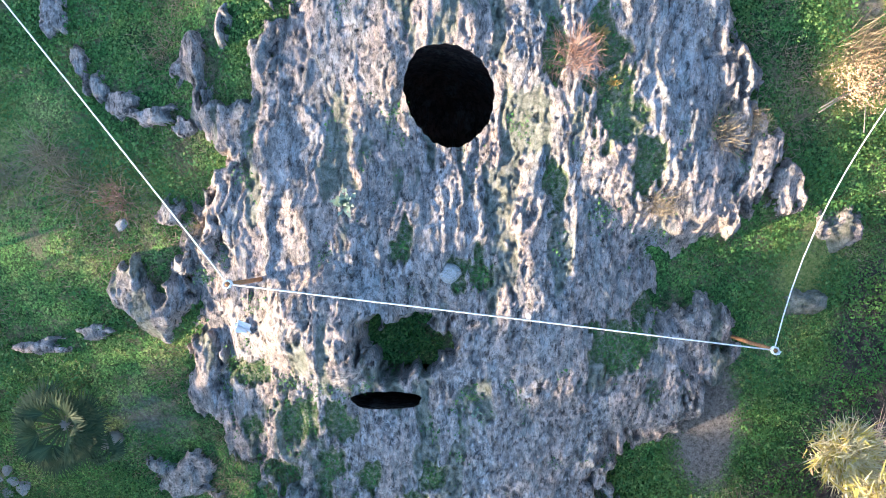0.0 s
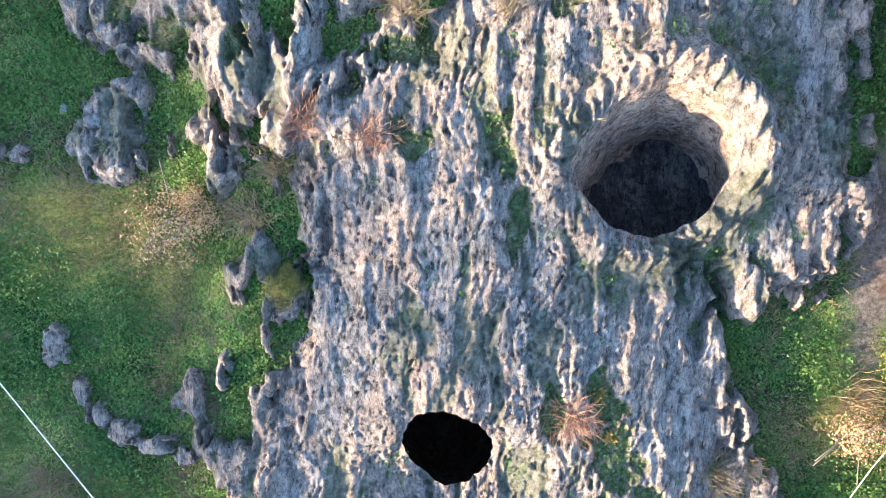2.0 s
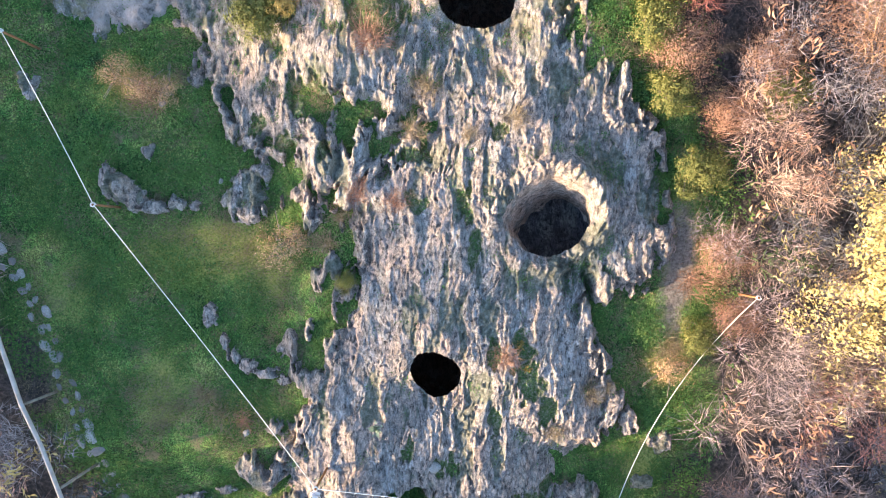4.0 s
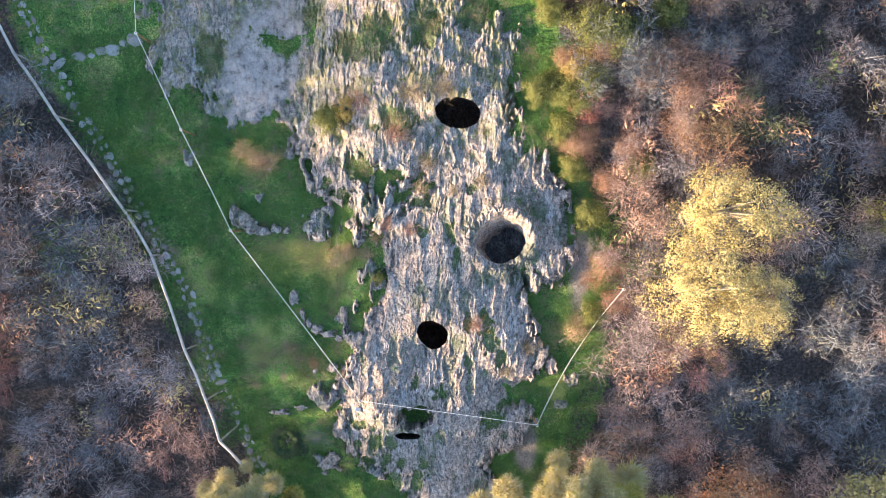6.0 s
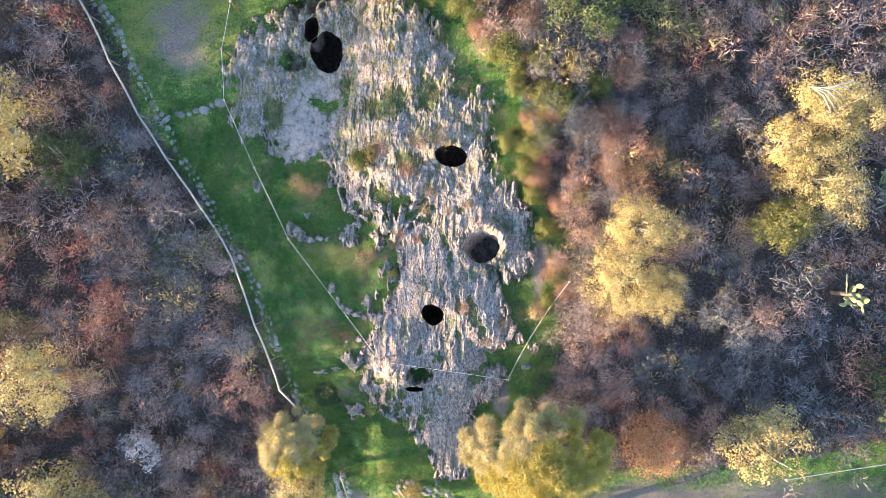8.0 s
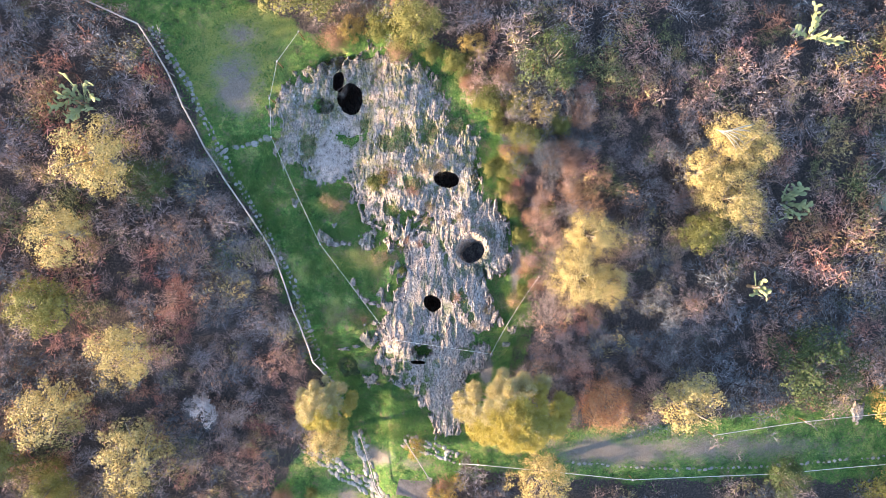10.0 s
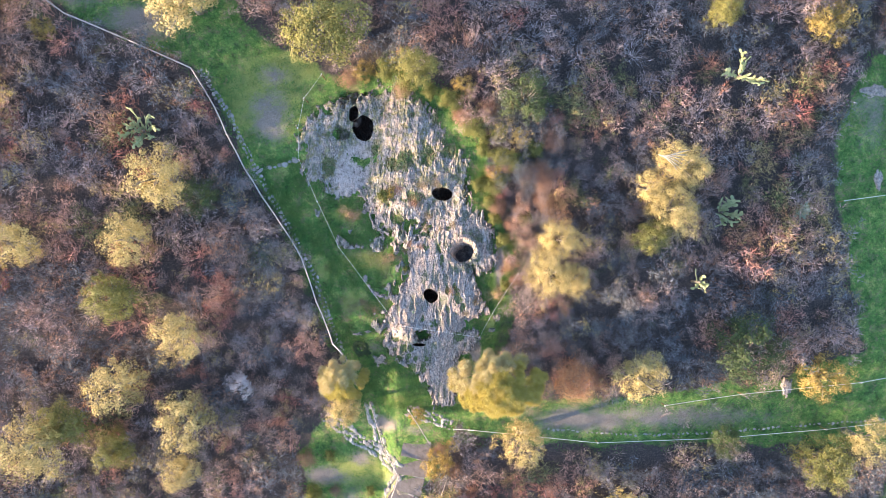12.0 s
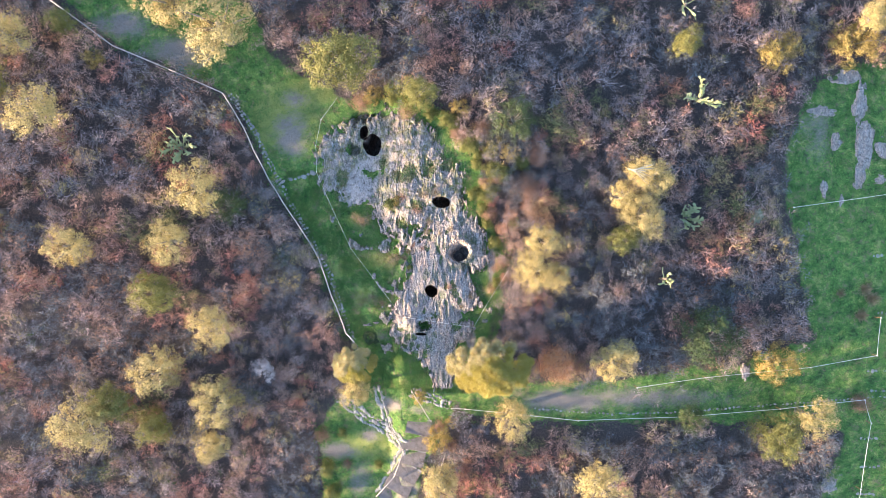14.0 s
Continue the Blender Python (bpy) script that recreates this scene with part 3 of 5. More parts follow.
# ---- ground and rock ----
def axis(knots):
    """Coordinates from (start, step) stretches to the last start."""
    out = []
    for (a, step), (b, ignored) in zip(knots, knots[1:]):
        out.append(np.arange(a, b - 1e-6, step))
    return np.concatenate(out + [np.array([knots[-1][0]])])


def grid(xs, ys):
    gx, gy = np.meshgrid(xs, ys)
    idx = np.arange(gx.size).reshape(gx.shape)
    quads = np.stack([idx[:-1, :-1], idx[:-1, 1:], idx[1:, 1:], idx[1:, :-1]], -1).reshape(-1, 4)
    return gx.ravel(), gy.ravel(), quads


# bare patches: x, y, radius across, radius along, amount
BARE = [(-9.2, 11.3, 1.1, 1.5, 0.6), (-16.5, 16.3, 2.2, 1.0, 0.6), (-20.5, 18.0, 2.0, 0.9, 0.55), (3.95, 2.9, 0.25, 1.3, 0.8), (2.75, -1.9, 0.3, 0.7, 0.8), (9.5, -5.9, 4.0, 0.9, 0.52),
        (15.0, -5.7, 6.0, 0.8, 0.45), (-1.5, -12.0, 1.0, 2.5, 0.6), (-6.3, -10.1, 1.6, 0.6, 0.55), (-4.7, -12.2, 0.8, 1.2, 0.55), (-4.0, -8.9, 0.9, 0.6, 0.45), (-2.6, -6.6, 0.8, 0.5, 0.6), (0.3, -8.2, 0.9, 0.5, 0.7), (-0.6, -6.8, 0.8, 0.3, 0.5), (25.5, 12.5, 1.2, 2.0, 0.35), (-3.2, -1.9, 0.5, 0.5, 0.3), (-9.0, 13.5, 1.0, 0.6, 0.5)]


# dry turf and sunlit grass painted yellow: x, y, radius across, radius along, amount
DRY_AND_LIT = [(-9.4, 12.3, 2.2, 2.0, 0.75), (-3.7, 3.35, 1.2, 0.45, 0.8), (-2.7, 2.9, 0.6, 0.5, 0.5), (-3.3, 0.62, 0.6, 0.35, 0.7), (-4.6, 1.0, 0.7, 0.8, 0.45), (-6.0, 2.6, 0.8, 0.8, 0.4), (-8.0, 14.0, 1.6, 1.0, 0.7),
       (3.9, 1.8, 0.35, 0.8, 0.7), (4.0, 3.6, 0.3, 0.9, 0.6), (-4.8, 5.9, 0.7, 0.4, 0.6), (3.6, -0.2, 0.4, 0.5, 0.5), (-4.2, -9.6, 2.0, 1.2, 0.55)]


def dry_and_lit_at(x, y):
    dry = np.zeros(np.shape(x))
    for cx, cy, rx, ry, amount in DRY_AND_LIT:
        dry = np.maximum(dry, amount * np.exp(-((x - cx) / rx) ** 2 - ((y - cy) / ry) ** 2))
    return np.clip(dry * (0.4 + 1.3 * fbm(x / 0.4, y / 0.4, 96, 4)), 0, 1)


def soil_at(x, y):
    soil = np.zeros(np.shape(x))
    for cx, cy, rx, ry, amount in BARE:
        soil = np.maximum(soil, amount * np.exp(-((x - cx) / rx) ** 2 - ((y - cy) / ry) ** 2))
    return np.clip(soil * (0.4 + 1.3 * fbm(x / 0.6, y / 0.6, 95, 4)), 0, 1)


gx, gy, quads = grid(axis([(-900, 60), (-120, 8), (-40, 0.5), (-30, 0.25), (-9, 0.13), (5, 0.28), (36, 0.5), (46, 8), (126, 60), (906, 1)]),
                     axis([(-900, 60), (-120, 8), (-24, 0.4), (-14, 0.2), (-6, 0.13), (7, 0.18), (14, 0.28), (24, 0.5), (32, 8), (112, 60), (892, 1)]))
gz = ground_height(gx, gy)
wobble = 0.9 * (fbm(gx / 1.3, gy / 1.3, 91, 4) - 0.5)
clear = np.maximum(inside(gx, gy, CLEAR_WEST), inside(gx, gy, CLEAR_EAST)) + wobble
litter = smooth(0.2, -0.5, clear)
soil = soil_at(gx, gy)
ground = tagged(new("ground", mesh_arrays("ground", np.stack([gx, gy, gz], -1), quads, GROUND_MAT, attributes={"soil": soil, "litter": litter, "dry": dry_and_lit_at(gx, gy)})),
                "green winter grass with dry patches and bare soil", "ground", kind="structure")

rx_, ry_, rq = grid(axis([(-8.2, 0.028), (-3.4, 0.015), (3.5, 0.03), (4.4, 1)]), axis([(-6.2, 0.04), (-3.0, 0.015), (6.0, 0.028), (14.2, 1)]))
rz = rock_height(rx_, ry_)
keep = rz > ground_height(rx_, ry_) - 0.10
for h in HOLES:
    reach = hole_reach(rx_, ry_, h)
    rq = rq[(reach[rq] > 1.0).any(axis=1)]
    rim = np.unique(rq[reach[rq] <= 1.0])
    rx_[rim], ry_[rim] = h[0] + (rx_[rim] - h[0]) / reach[rim], h[1] + (ry_[rim] - h[1]) / reach[rim]
    rz[rim] = rock_height(rx_[rim], ry_[rim])
    keep[rim] = True
rq = rq[keep[rq].all(axis=1)]
used = np.unique(rq)
remap = np.zeros(rx_.size, np.int64)
remap[used] = np.arange(used.size)
rq = remap[rq]
rock_verts = np.stack([rx_, ry_, rz], -1)[used]
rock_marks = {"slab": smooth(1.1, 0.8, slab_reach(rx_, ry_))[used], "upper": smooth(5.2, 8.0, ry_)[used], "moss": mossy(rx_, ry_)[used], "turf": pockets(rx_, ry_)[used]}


def pieces(quads, count):
    """For each vertex a number that all vertices of its connected piece share."""
    mark = np.arange(count)
    while True:
        low = mark[quads].min(axis=1)
        fresh = mark.copy()
        np.minimum.at(fresh, quads.ravel(), np.repeat(low, 4))
        fresh = fresh[fresh]
        if (fresh == mark).all():
            return mark
        mark = fresh


def rock_piece(name, quads):
    mine = np.unique(quads)
    back = np.zeros(len(rock_verts), np.int64)
    back[mine] = np.arange(mine.size)
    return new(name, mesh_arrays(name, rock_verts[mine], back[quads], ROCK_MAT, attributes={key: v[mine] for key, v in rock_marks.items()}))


of_quad = pieces(rq, len(rock_verts))[rq[:, 0]]
names, amounts = np.unique(of_quad, return_counts=True)
largest = names[amounts.argmax()]
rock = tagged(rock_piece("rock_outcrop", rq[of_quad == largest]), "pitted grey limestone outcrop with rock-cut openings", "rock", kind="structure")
for key, amount in zip(names, amounts):
    if key != largest and amount > 50:
        tagged(rock_piece("boulder", rq[of_quad == key]), "rough grey limestone hump standing in the grass beside the outcrop", "boulder", "limestone humps beside the outcrop")


def chamber(hole, spread, mat):
    """The hollow below an opening: it widens under the rim and ends in a floor."""
    cx, cy, rx, ry, depth = hole
    n = 48
    turn = np.linspace(0, 2 * np.pi, n, endpoint=False)
    ux, uy = np.cos(turn), np.sin(turn)
    r = 1 / hole_reach(cx + rx * ux, cy + ry * uy, hole)
    verts = []
    bottom = None
    for k, (down, wide) in enumerate(((0, 1.06), (0.07, 1.0 + 0.45 * spread), (0.3, 1.0 + 0.9 * spread), (0.55, 1.0 + 1.1 * spread), (0.85, 1 + spread), (1.0, 0.9 if mat is PIT_MAT else 0.7 + 0.6 * spread), (1.02, 0.002))):
        x, y = cx + rx * r * wide * ux, cy + ry * r * wide * uy
        if mat is PIT_MAT:
            x, y = x + 0.30 * down, y - 0.26 * down
        rim = rock_height(cx + rx * r * 1.07 * ux, cy + ry * r * 1.07 * uy)
        low = rim.min() - depth
        z = rim - 0.02 + (low - rim) * max(down, 0) if k else rim - 0.015
        bump = (0.22 if mat is PIT_MAT else 0.05) * (fbm(x / 0.2, (y + z) / 0.2, 61, 3) - 0.5) if 1 < k < 6 else 0
        verts.append(np.stack([x + bump * ux, y + bump * uy, z + 0 * x], -1))
    if mat is PIT_MAT:
        floor = [(5 * n + i, 5 * n + (i + 1) % n, 6 * n + (i + 1) % n, 6 * n + i) for i in range(n)]
        array_part("chamber_floor", np.concatenate(verts) + (0, 0, 0.004), np.array(floor), PIT_FLOOR, rock, "dark bluish floor of the tomb chamber", flat=False)
    faces = [(k * n + i, k * n + (i + 1) % n, (k + 1) * n + (i + 1) % n, (k + 1) * n + i) for k in range(len(verts) - 1) for i in range(n)]
    return array_part("chamber", np.concatenate(verts), np.array(faces), mat, rock, "dark rock-cut tomb chamber", flat=False)


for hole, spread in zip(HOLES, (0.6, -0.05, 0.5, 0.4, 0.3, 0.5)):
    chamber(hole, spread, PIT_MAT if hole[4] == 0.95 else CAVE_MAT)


# ---- plants ----
def leaf_cards(rng, centres, count, spread, size, droop=0.0, heart=None):
    """Small pointed leaves scattered round the given centres, facing mostly away from the heart of the crown."""
    n = len(centres) * count
    mid = np.repeat(centres, count, axis=0) + rng.normal(0, 1, (n, 3)) * spread
    heart = centres.mean(axis=0) * (1, 1, 0.75) if heart is None else heart
    out = mid - heart
    out /= np.linalg.norm(out, axis=1)[:, None] + 1e-6
    own = (mid - np.repeat(centres, count, axis=0)) / np.max(spread)
    face = out * 0.8 + own * 0.3 + rng.normal(0, 0.35, (n, 3))
    way = np.cross(face, rng.normal(0, 1, (n, 3)))
    way[:, 2] -= droop
    way /= np.linalg.norm(way, axis=1)[:, None]
    side = np.cross(way, face)
    side /= np.linalg.norm(side, axis=1)[:, None]
    long = size * rng.uniform(0.6, 1.4, (n, 1))
    v = np.stack([mid - way * long, mid + side * long * 0.45, mid + way * long, mid - side * long * 0.45], 1).reshape(-1, 3)
    return v, np.arange(n * 4).reshape(-1, 4)


def crown_centres(rng, radius, height, lobes, clumps):
    """Clump centres over several uneven lobes of a crown, mostly near its outside."""
    out = []
    for k in range(lobes):
        a, d = 2 * np.pi * k / (lobes - 1) + rng.uniform(-0.35, 0.35), radius * (0.0 if k == 0 else rng.uniform(0.35, 0.68))
        r = radius * (0.62 if k == 0 else rng.uniform(0.26, 0.50))
        c = np.array([d * np.cos(a), d * np.sin(a), height * (0.72 if k == 0 else rng.uniform(0.30, 0.76))])
        m = max(4, int(clumps * (r / radius) ** 1.5))
        w = rng.normal(0, 1, (m, 3))
        w /= np.linalg.norm(w, axis=1)[:, None]
        w *= r * rng.uniform(0.55, 1.08, (m, 1))
        w[:, 2] *= min(1.2, 0.75 * height / (2 * radius) + 0.25)
        out.append(c + w)
    out = np.concatenate(out)
    out[:, :2] -= out[:, :2].mean(axis=0)
    out[:, :2] *= 0.92 * radius / np.percentile(np.hypot(out[:, 0], out[:, 1]), 95)
    return out[out[:, 2] > 0.18 * height]


def make_tree(name, seed, radius, height, mat, label, category="tree", leaf=0.056, density=0.5, droop=0.0, stems=1, clump=0.10, count=41):
    rng = np.random.default_rng(seed)
    thing = tagged(new(name), label, category, kind="thing")
    bm = bmesh.new()
    lean = rng.uniform(-0.25, 0.25, 2)
    for s in range(stems):
        off = rng.uniform(-0.12, 0.12, 2) * (stems > 1)
        tube(bm, [(off[0], off[1], -0.25), (off[0] * 2 + lean[0] * 0.3, off[1] * 2 + lean[1] * 0.3, height * 0.25), (off[0] * 4 + lean[0], off[1] * 4 + lean[1], height * 0.55)],
             [0.045 * height / stems ** 0.5, 0.035 * height / stems ** 0.5, 0.015 * height], 7)
    part("trunk", bm, BARK, thing)
    centres = crown_centres(rng, radius, height, 5 + int(radius * 2), int(92 * density * radius))
    for c in centres[:: max(1, len(centres) // 12)]:
        bm = bmesh.new()
        start = Vector((lean[0] * 0.8, lean[1] * 0.8, height * 0.35))
        mid = start.lerp(Vector(c), 0.5) + Vector(rng.uniform(-0.12, 0.12, 3))
        tube(bm, [start, mid, Vector(c)], [0.016 * height, 0.009 * height, 0.004], 5)
        part("limb", bm, BARK, thing)
    v, f = leaf_cards(rng, centres, count, clump * radius ** 0.4, leaf * 1.25, droop)
    v = v.reshape(-1, 4, 3)[:, 1:].reshape(-1, 3)
    f = np.arange(len(v)).reshape(-1, 3)
    array_part("crown", v, f, mat, thing, "" if len(f) < 9 else label.split(" with ")[-1] if " with " in label else "")
    return thing


def plant_at(proto, x, y, turn=0.0, size=1.0, tall=1.0, label=""):
    m = Matrix.Translation((x, y, zg(x, y))) @ Matrix.Rotation(turn, 4, "Z") @ Matrix.Diagonal((size, size, size * tall, 1))
    if proto.get("placed"):
        ob = copy_thing(proto, m @ Matrix.Diagonal((*(1 / a for a in proto.scale), 1)))
    else:
        ob = proto
        ob.matrix_basis = m
        ob["placed"] = 1
    return tagged(ob, label)


# trees as (x, y, crown radius, kind); the crowns stand about 4 m high
KINDS = {
    "olive": [make_tree("olive_tree", 100 + k, 1.6, 4.8, OLIVE_LEAF, "wild olive tree with a sunlit yellow-green crown", "tree") for k in range(3)],
    "fine": [make_tree("olive_tree", 180, 1.6, 4.2, OLIVE_LEAF, "wild olive tree with a sunlit yellow-green crown", "tree", leaf=0.037, density=0.6, count=74, clump=0.10)],
    "green": [make_tree("evergreen_tree", 110 + k, 1.6, 4.2, GREEN_LEAF, "round evergreen tree with dense green foliage", "tree", density=0.75) for k in range(2)],
    "dark": [make_tree("mastic_tree", 120, 1.6, 3.2, DARK_LEAF, "dark green mastic tree among bare shrubs", "tree")],
    "rust": [make_tree("rust_shrub", 130, 1.2, 1.3, RUST_LEAF, "rust-red leafy shrub among bare twigs", "shrub", stems=4, density=0.6, leaf=0.034, clump=0.19, count=70)],
    "peach": [make_tree("dry_bush", 170, 0.5, 0.5, PEACH_LEAF, "low dry bush with peach-coloured withered leaves", "bush", stems=5, density=1.0, leaf=0.02, clump=0.12, count=30)],
    "ember": [make_tree("ember_shrub", 135, 1.2, 2.5, EMBER_LEAF, "orange-red leafy shrub beside the big tree", "shrub", stems=4, density=0.7, leaf=0.04, clump=0.17)],
    "gold": [make_tree("gold_shrub", 140, 1.4, 2.0, GOLD_LEAF, "dense shrub with golden orange foliage", "shrub", stems=2)],
    "bush": [make_tree("green_bush", 150, 0.8, 1.1, BUSH_LEAF, "small bright green leafy bush beside the rock", "bush", stems=3, leaf=0.036, density=1.0, count=56)],
    "pale": [make_tree("blossoming_shrub", 160, 0.9, 1.6, PALE_TWIG, "pale shrub with whitish dry seed heads", "shrub", stems=3, density=0.4)],
}
NATURAL = {"olive": 1.6, "fine": 1.6, "green": 1.6, "dark": 1.6, "rust": 1.2, "ember": 1.2, "gold": 1.4, "bush": 0.8, "pale": 0.9, "peach": 0.5}
WEST_TREES = [(-24.6, 12.1, 1.8, "olive"), (-14.9, 7.5, 1.8, "olive"), (-13.0, 6.7, 1.2, "dark"), (-16.7, 4.2, 1.5, "olive"), (-23.2, 3.7, 1.5, "olive"),
              (-17.8, 0.9, 1.5, "green"), (-14.1, -1.2, 1.5, "olive"), (-18.0, -4.4, 1.8, "olive"), (-22.9, -8.0, 2.1, "olive"), (-21.3, -6.8, 1.5, "green"),
              (-14.1, -6.4, 1.8, "olive"), (-14.6, -9.6, 1.2, "olive"), (-18.7, -8.5, 1.2, "green"), (-11.1, -4.1, 0.9, "pale"), (-28.5, 6.0, 1.6, "olive"),
              (-28.2, 13.8, 1.6, "green"), (-27.0, 16.8, 1.7, "olive"), (-23.2, 17.6, 0.9, "green"), (-21.6, 15.6, 0.7, "gold"), (-13.5, 17.3, 2.3, "olive"), (-16.5, 18.9, 2.0, "olive"), (-5.9, 15.6, 2.2, "green"), (-1.0, 13.7, 1.2, "green")]
EAST_TREES = [(-4.75, -5.5, 1.15, "olive"), (5.5, -6.8, 1.4, "olive"), (8.3, -3.1, 1.3, "ember"), (8.9, -4.2, 1.0, "peach"), (9.9, -3.3, 0.8, "rust"), (12.1, -2.8, 1.6, "olive"),
              (18.6, -1.2, 2.2, "dark"), (23.6, -3.0, 1.6, "gold"), (18.2, -7.0, 1.1, "dark"), (24.3, -8.2, 1.8, "green"), (26.5, -6.7, 1.5, "olive"),
              (13.6, 8.9, 1.6, "fine"), (13.1, 6.6, 1.65, "fine"), (11.9, 7.7, 1.0, "olive"), (12.1, 5.1, 1.1, "green"), (7.0, 4.8, 1.25, "fine"), (6.6, 2.9, 1.45, "fine"), (8.1, 2.65, 0.95, "fine"), (5.1, 12.3, 1.5, "dark"),
              (22.0, 17.4, 1.5, "gold"), (27.0, 18.1, 1.7, "gold"), (28.2, 19.8, 1.3, "olive"), (15.6, 17.4, 1.0, "green"), (0.7, -8.7, 1.0, "gold"), (1.0, -11.5, 1.5, "olive"),
              (11.6, -11.4, 2.1, "olive"), (2.4, 10.8, 0.8, "bush")]
for i, (x, y, r, kind) in enumerate(WEST_TREES + EAST_TREES):
    protos = KINDS[kind]
    if kind in ("olive", "green", "dark") and r > 1.0 and abs(x - 12) > 1.8:
        x, y, r = x - 0.02 * (x - 1.0), y - 0.02 * (y - 3.6), 1.03 * r
    tree = tagged(plant_at(protos[i % len(protos)], x, y, i * 2.39, r / NATURAL[kind], (NATURAL[kind] / r) ** 0.45), group="trees and tall shrubs in the thicket")
    if (x, y) == (13.6, 8.9):
        branchy = tree
for k in range(6):
    # bare pale branches that stick out of the big crown towards the west
    bm = bmesh.new()
    a, low = math.pi * (0.86 + 0.05 * k), 2.2 + 0.25 * k
    back = branchy.matrix_basis.to_3x3().inverted()
    ends = [back @ Vector((d * math.cos(a) * 2.0, d * math.sin(a) * 2.0 - 0.5 + 0.25 * k, low + lift)) for d, lift in ((0.05, 0.0), (0.45, 1.1), (0.75, 1.75), (1.02, 1.9))]
    tube(bm, ends, [0.035, 0.028, 0.02, 0.008], 6)
    part("bare_branch", bm, PALE_BARK, branchy, "bare pale branch")
for i, (x, y, r, kind) in enumerate([(-2.45, 3.42, 0.45, "peach"), (-2.2, 3.6, 0.25, "peach"), (-5.1, 6.2, 0.3, "peach"), (-4.7, 5.95, 0.34, "peach"), (-4.3, 5.85, 0.3, "peach"), (-2.75, 6.95, 0.45, "bush"),
                                     (-2.3, 7.2, 0.35, "gold"), (-0.75, 7.55, 0.3, "peach"), (2.72, 1.05, 0.16, "peach"), (3.95, 1.55, 0.35, "peach"), (4.3, 2.1, 0.35, "bush"),
                                     (4.1, 4.7, 0.46, "bush"), (3.55, 5.9, 0.42, "bush"), (2.6, 7.7, 0.5, "bush"), (3.7, 9.2, 0.6, "bush"), (-1.4, 2.9, 0.2, "bush"), (4.5, 5.6, 0.45, "rust"),
                                     (5.2, 8.4, 0.7, "rust"), (4.6, 3.4, 0.5, "rust"), (3.6, 10.6, 0.6, "bush"), (0.9, 12.2, 0.7, "bush"),
                                     (-4.7, 13.4, 0.7, "rust"), (-3.9, 13.8, 0.7, "gold"), (-2.5, 13.8, 0.8, "bush"), (2.0, 10.8, 0.6, "bush"), (3.0, 7.75, 0.45, "bush"), (3.5, 8.3, 0.5, "gold"), (30.5, -5.9, 0.8, "rust"), (-0.2, 12.6, 0.5, "bush"), (4.9, 2.4, 0.45, "rust"), (-0.6, -5.9, 0.55, "gold"), (4.3, 9.1, 0.7, "bush"), (6.0, 8.4, 0.9, "rust"), (5.6, 9.7, 0.6, "bush"), (6.3, 7.0, 0.7, "rust"), (5.0, 6.5, 0.5, "rust"), (4.7, 10.3, 0.6, "gold"),
                                     (5.3, 5.9, 0.45, "bush"), (6.6, 10.2, 0.8, "rust"), (3.0, 11.7, 0.7, "rust"), (1.6, 12.9, 0.7, "gold"), (-1.7, 12.7, 0.6, "rust"), (-7.3, -8.9, 0.6, "rust"), (-6.9, -11.3, 0.7, "bush"), (-5.6, -11.0, 0.4, "rust"), (-5.9, -8.7, 0.4, "bush"), (-6.6, -13.0, 0.7, "bush"), (-3.4, -11.0, 0.35, "bush"), (0.9, -7.9, 0.5, "rust"), (1.6, -7.6, 0.45, "gold"), (1.5, -9.2, 0.6, "rust")]):
    tagged(plant_at(KINDS[kind][0], x, y, i * 1.7, r / NATURAL[kind]), group="bushes round the outcrop")


r = random.Random(12)
for i in range(13):
    y = 6.5 + 0.5 * i
    edge = 2.6 if y < 9 else 2.6 - 0.75 * (y - 9)
    kind = ("rust", "bush", "bush", "bush", "rust")[i % 5]
    tagged(plant_at(KINDS[kind][0], edge + r.uniform(0.45, 1.7), y + r.uniform(-0.2, 0.2), i * 1.3, r.uniform(0.35, 0.65) / NATURAL[kind]), group="bushes round the outcrop")


# ---- the big trees with tufted crowns ----
def broom_clump(rng, centre, radius, count, up, width):
    """Fine twigs that fan out from one point and end on a rounded, slightly ragged clump."""
    way = rng.normal(0, 1, (count, 3))
    way[:, 2] = np.abs(way[:, 2]) * 0.9 + up
    way /= np.linalg.norm(way, axis=1)[:, None]
    start = way * radius * rng.uniform(0.35, 0.85, (count, 1)) + rng.normal(0, 0.04, (count, 3))
    stop = way * radius * rng.uniform(0.85, 1.12, (count, 1)) + rng.normal(0, 0.17, (count, 3)) * radius
    side = np.cross(stop - start, way + rng.normal(0, 0.5, (count, 3)))
    side = side / (np.linalg.norm(side, axis=1)[:, None] + 1e-9) * width * rng.uniform(0.6, 1.3, (count, 1))
    return (np.stack([start - side, start + side, stop], 1) + centre).reshape(-1, 3)


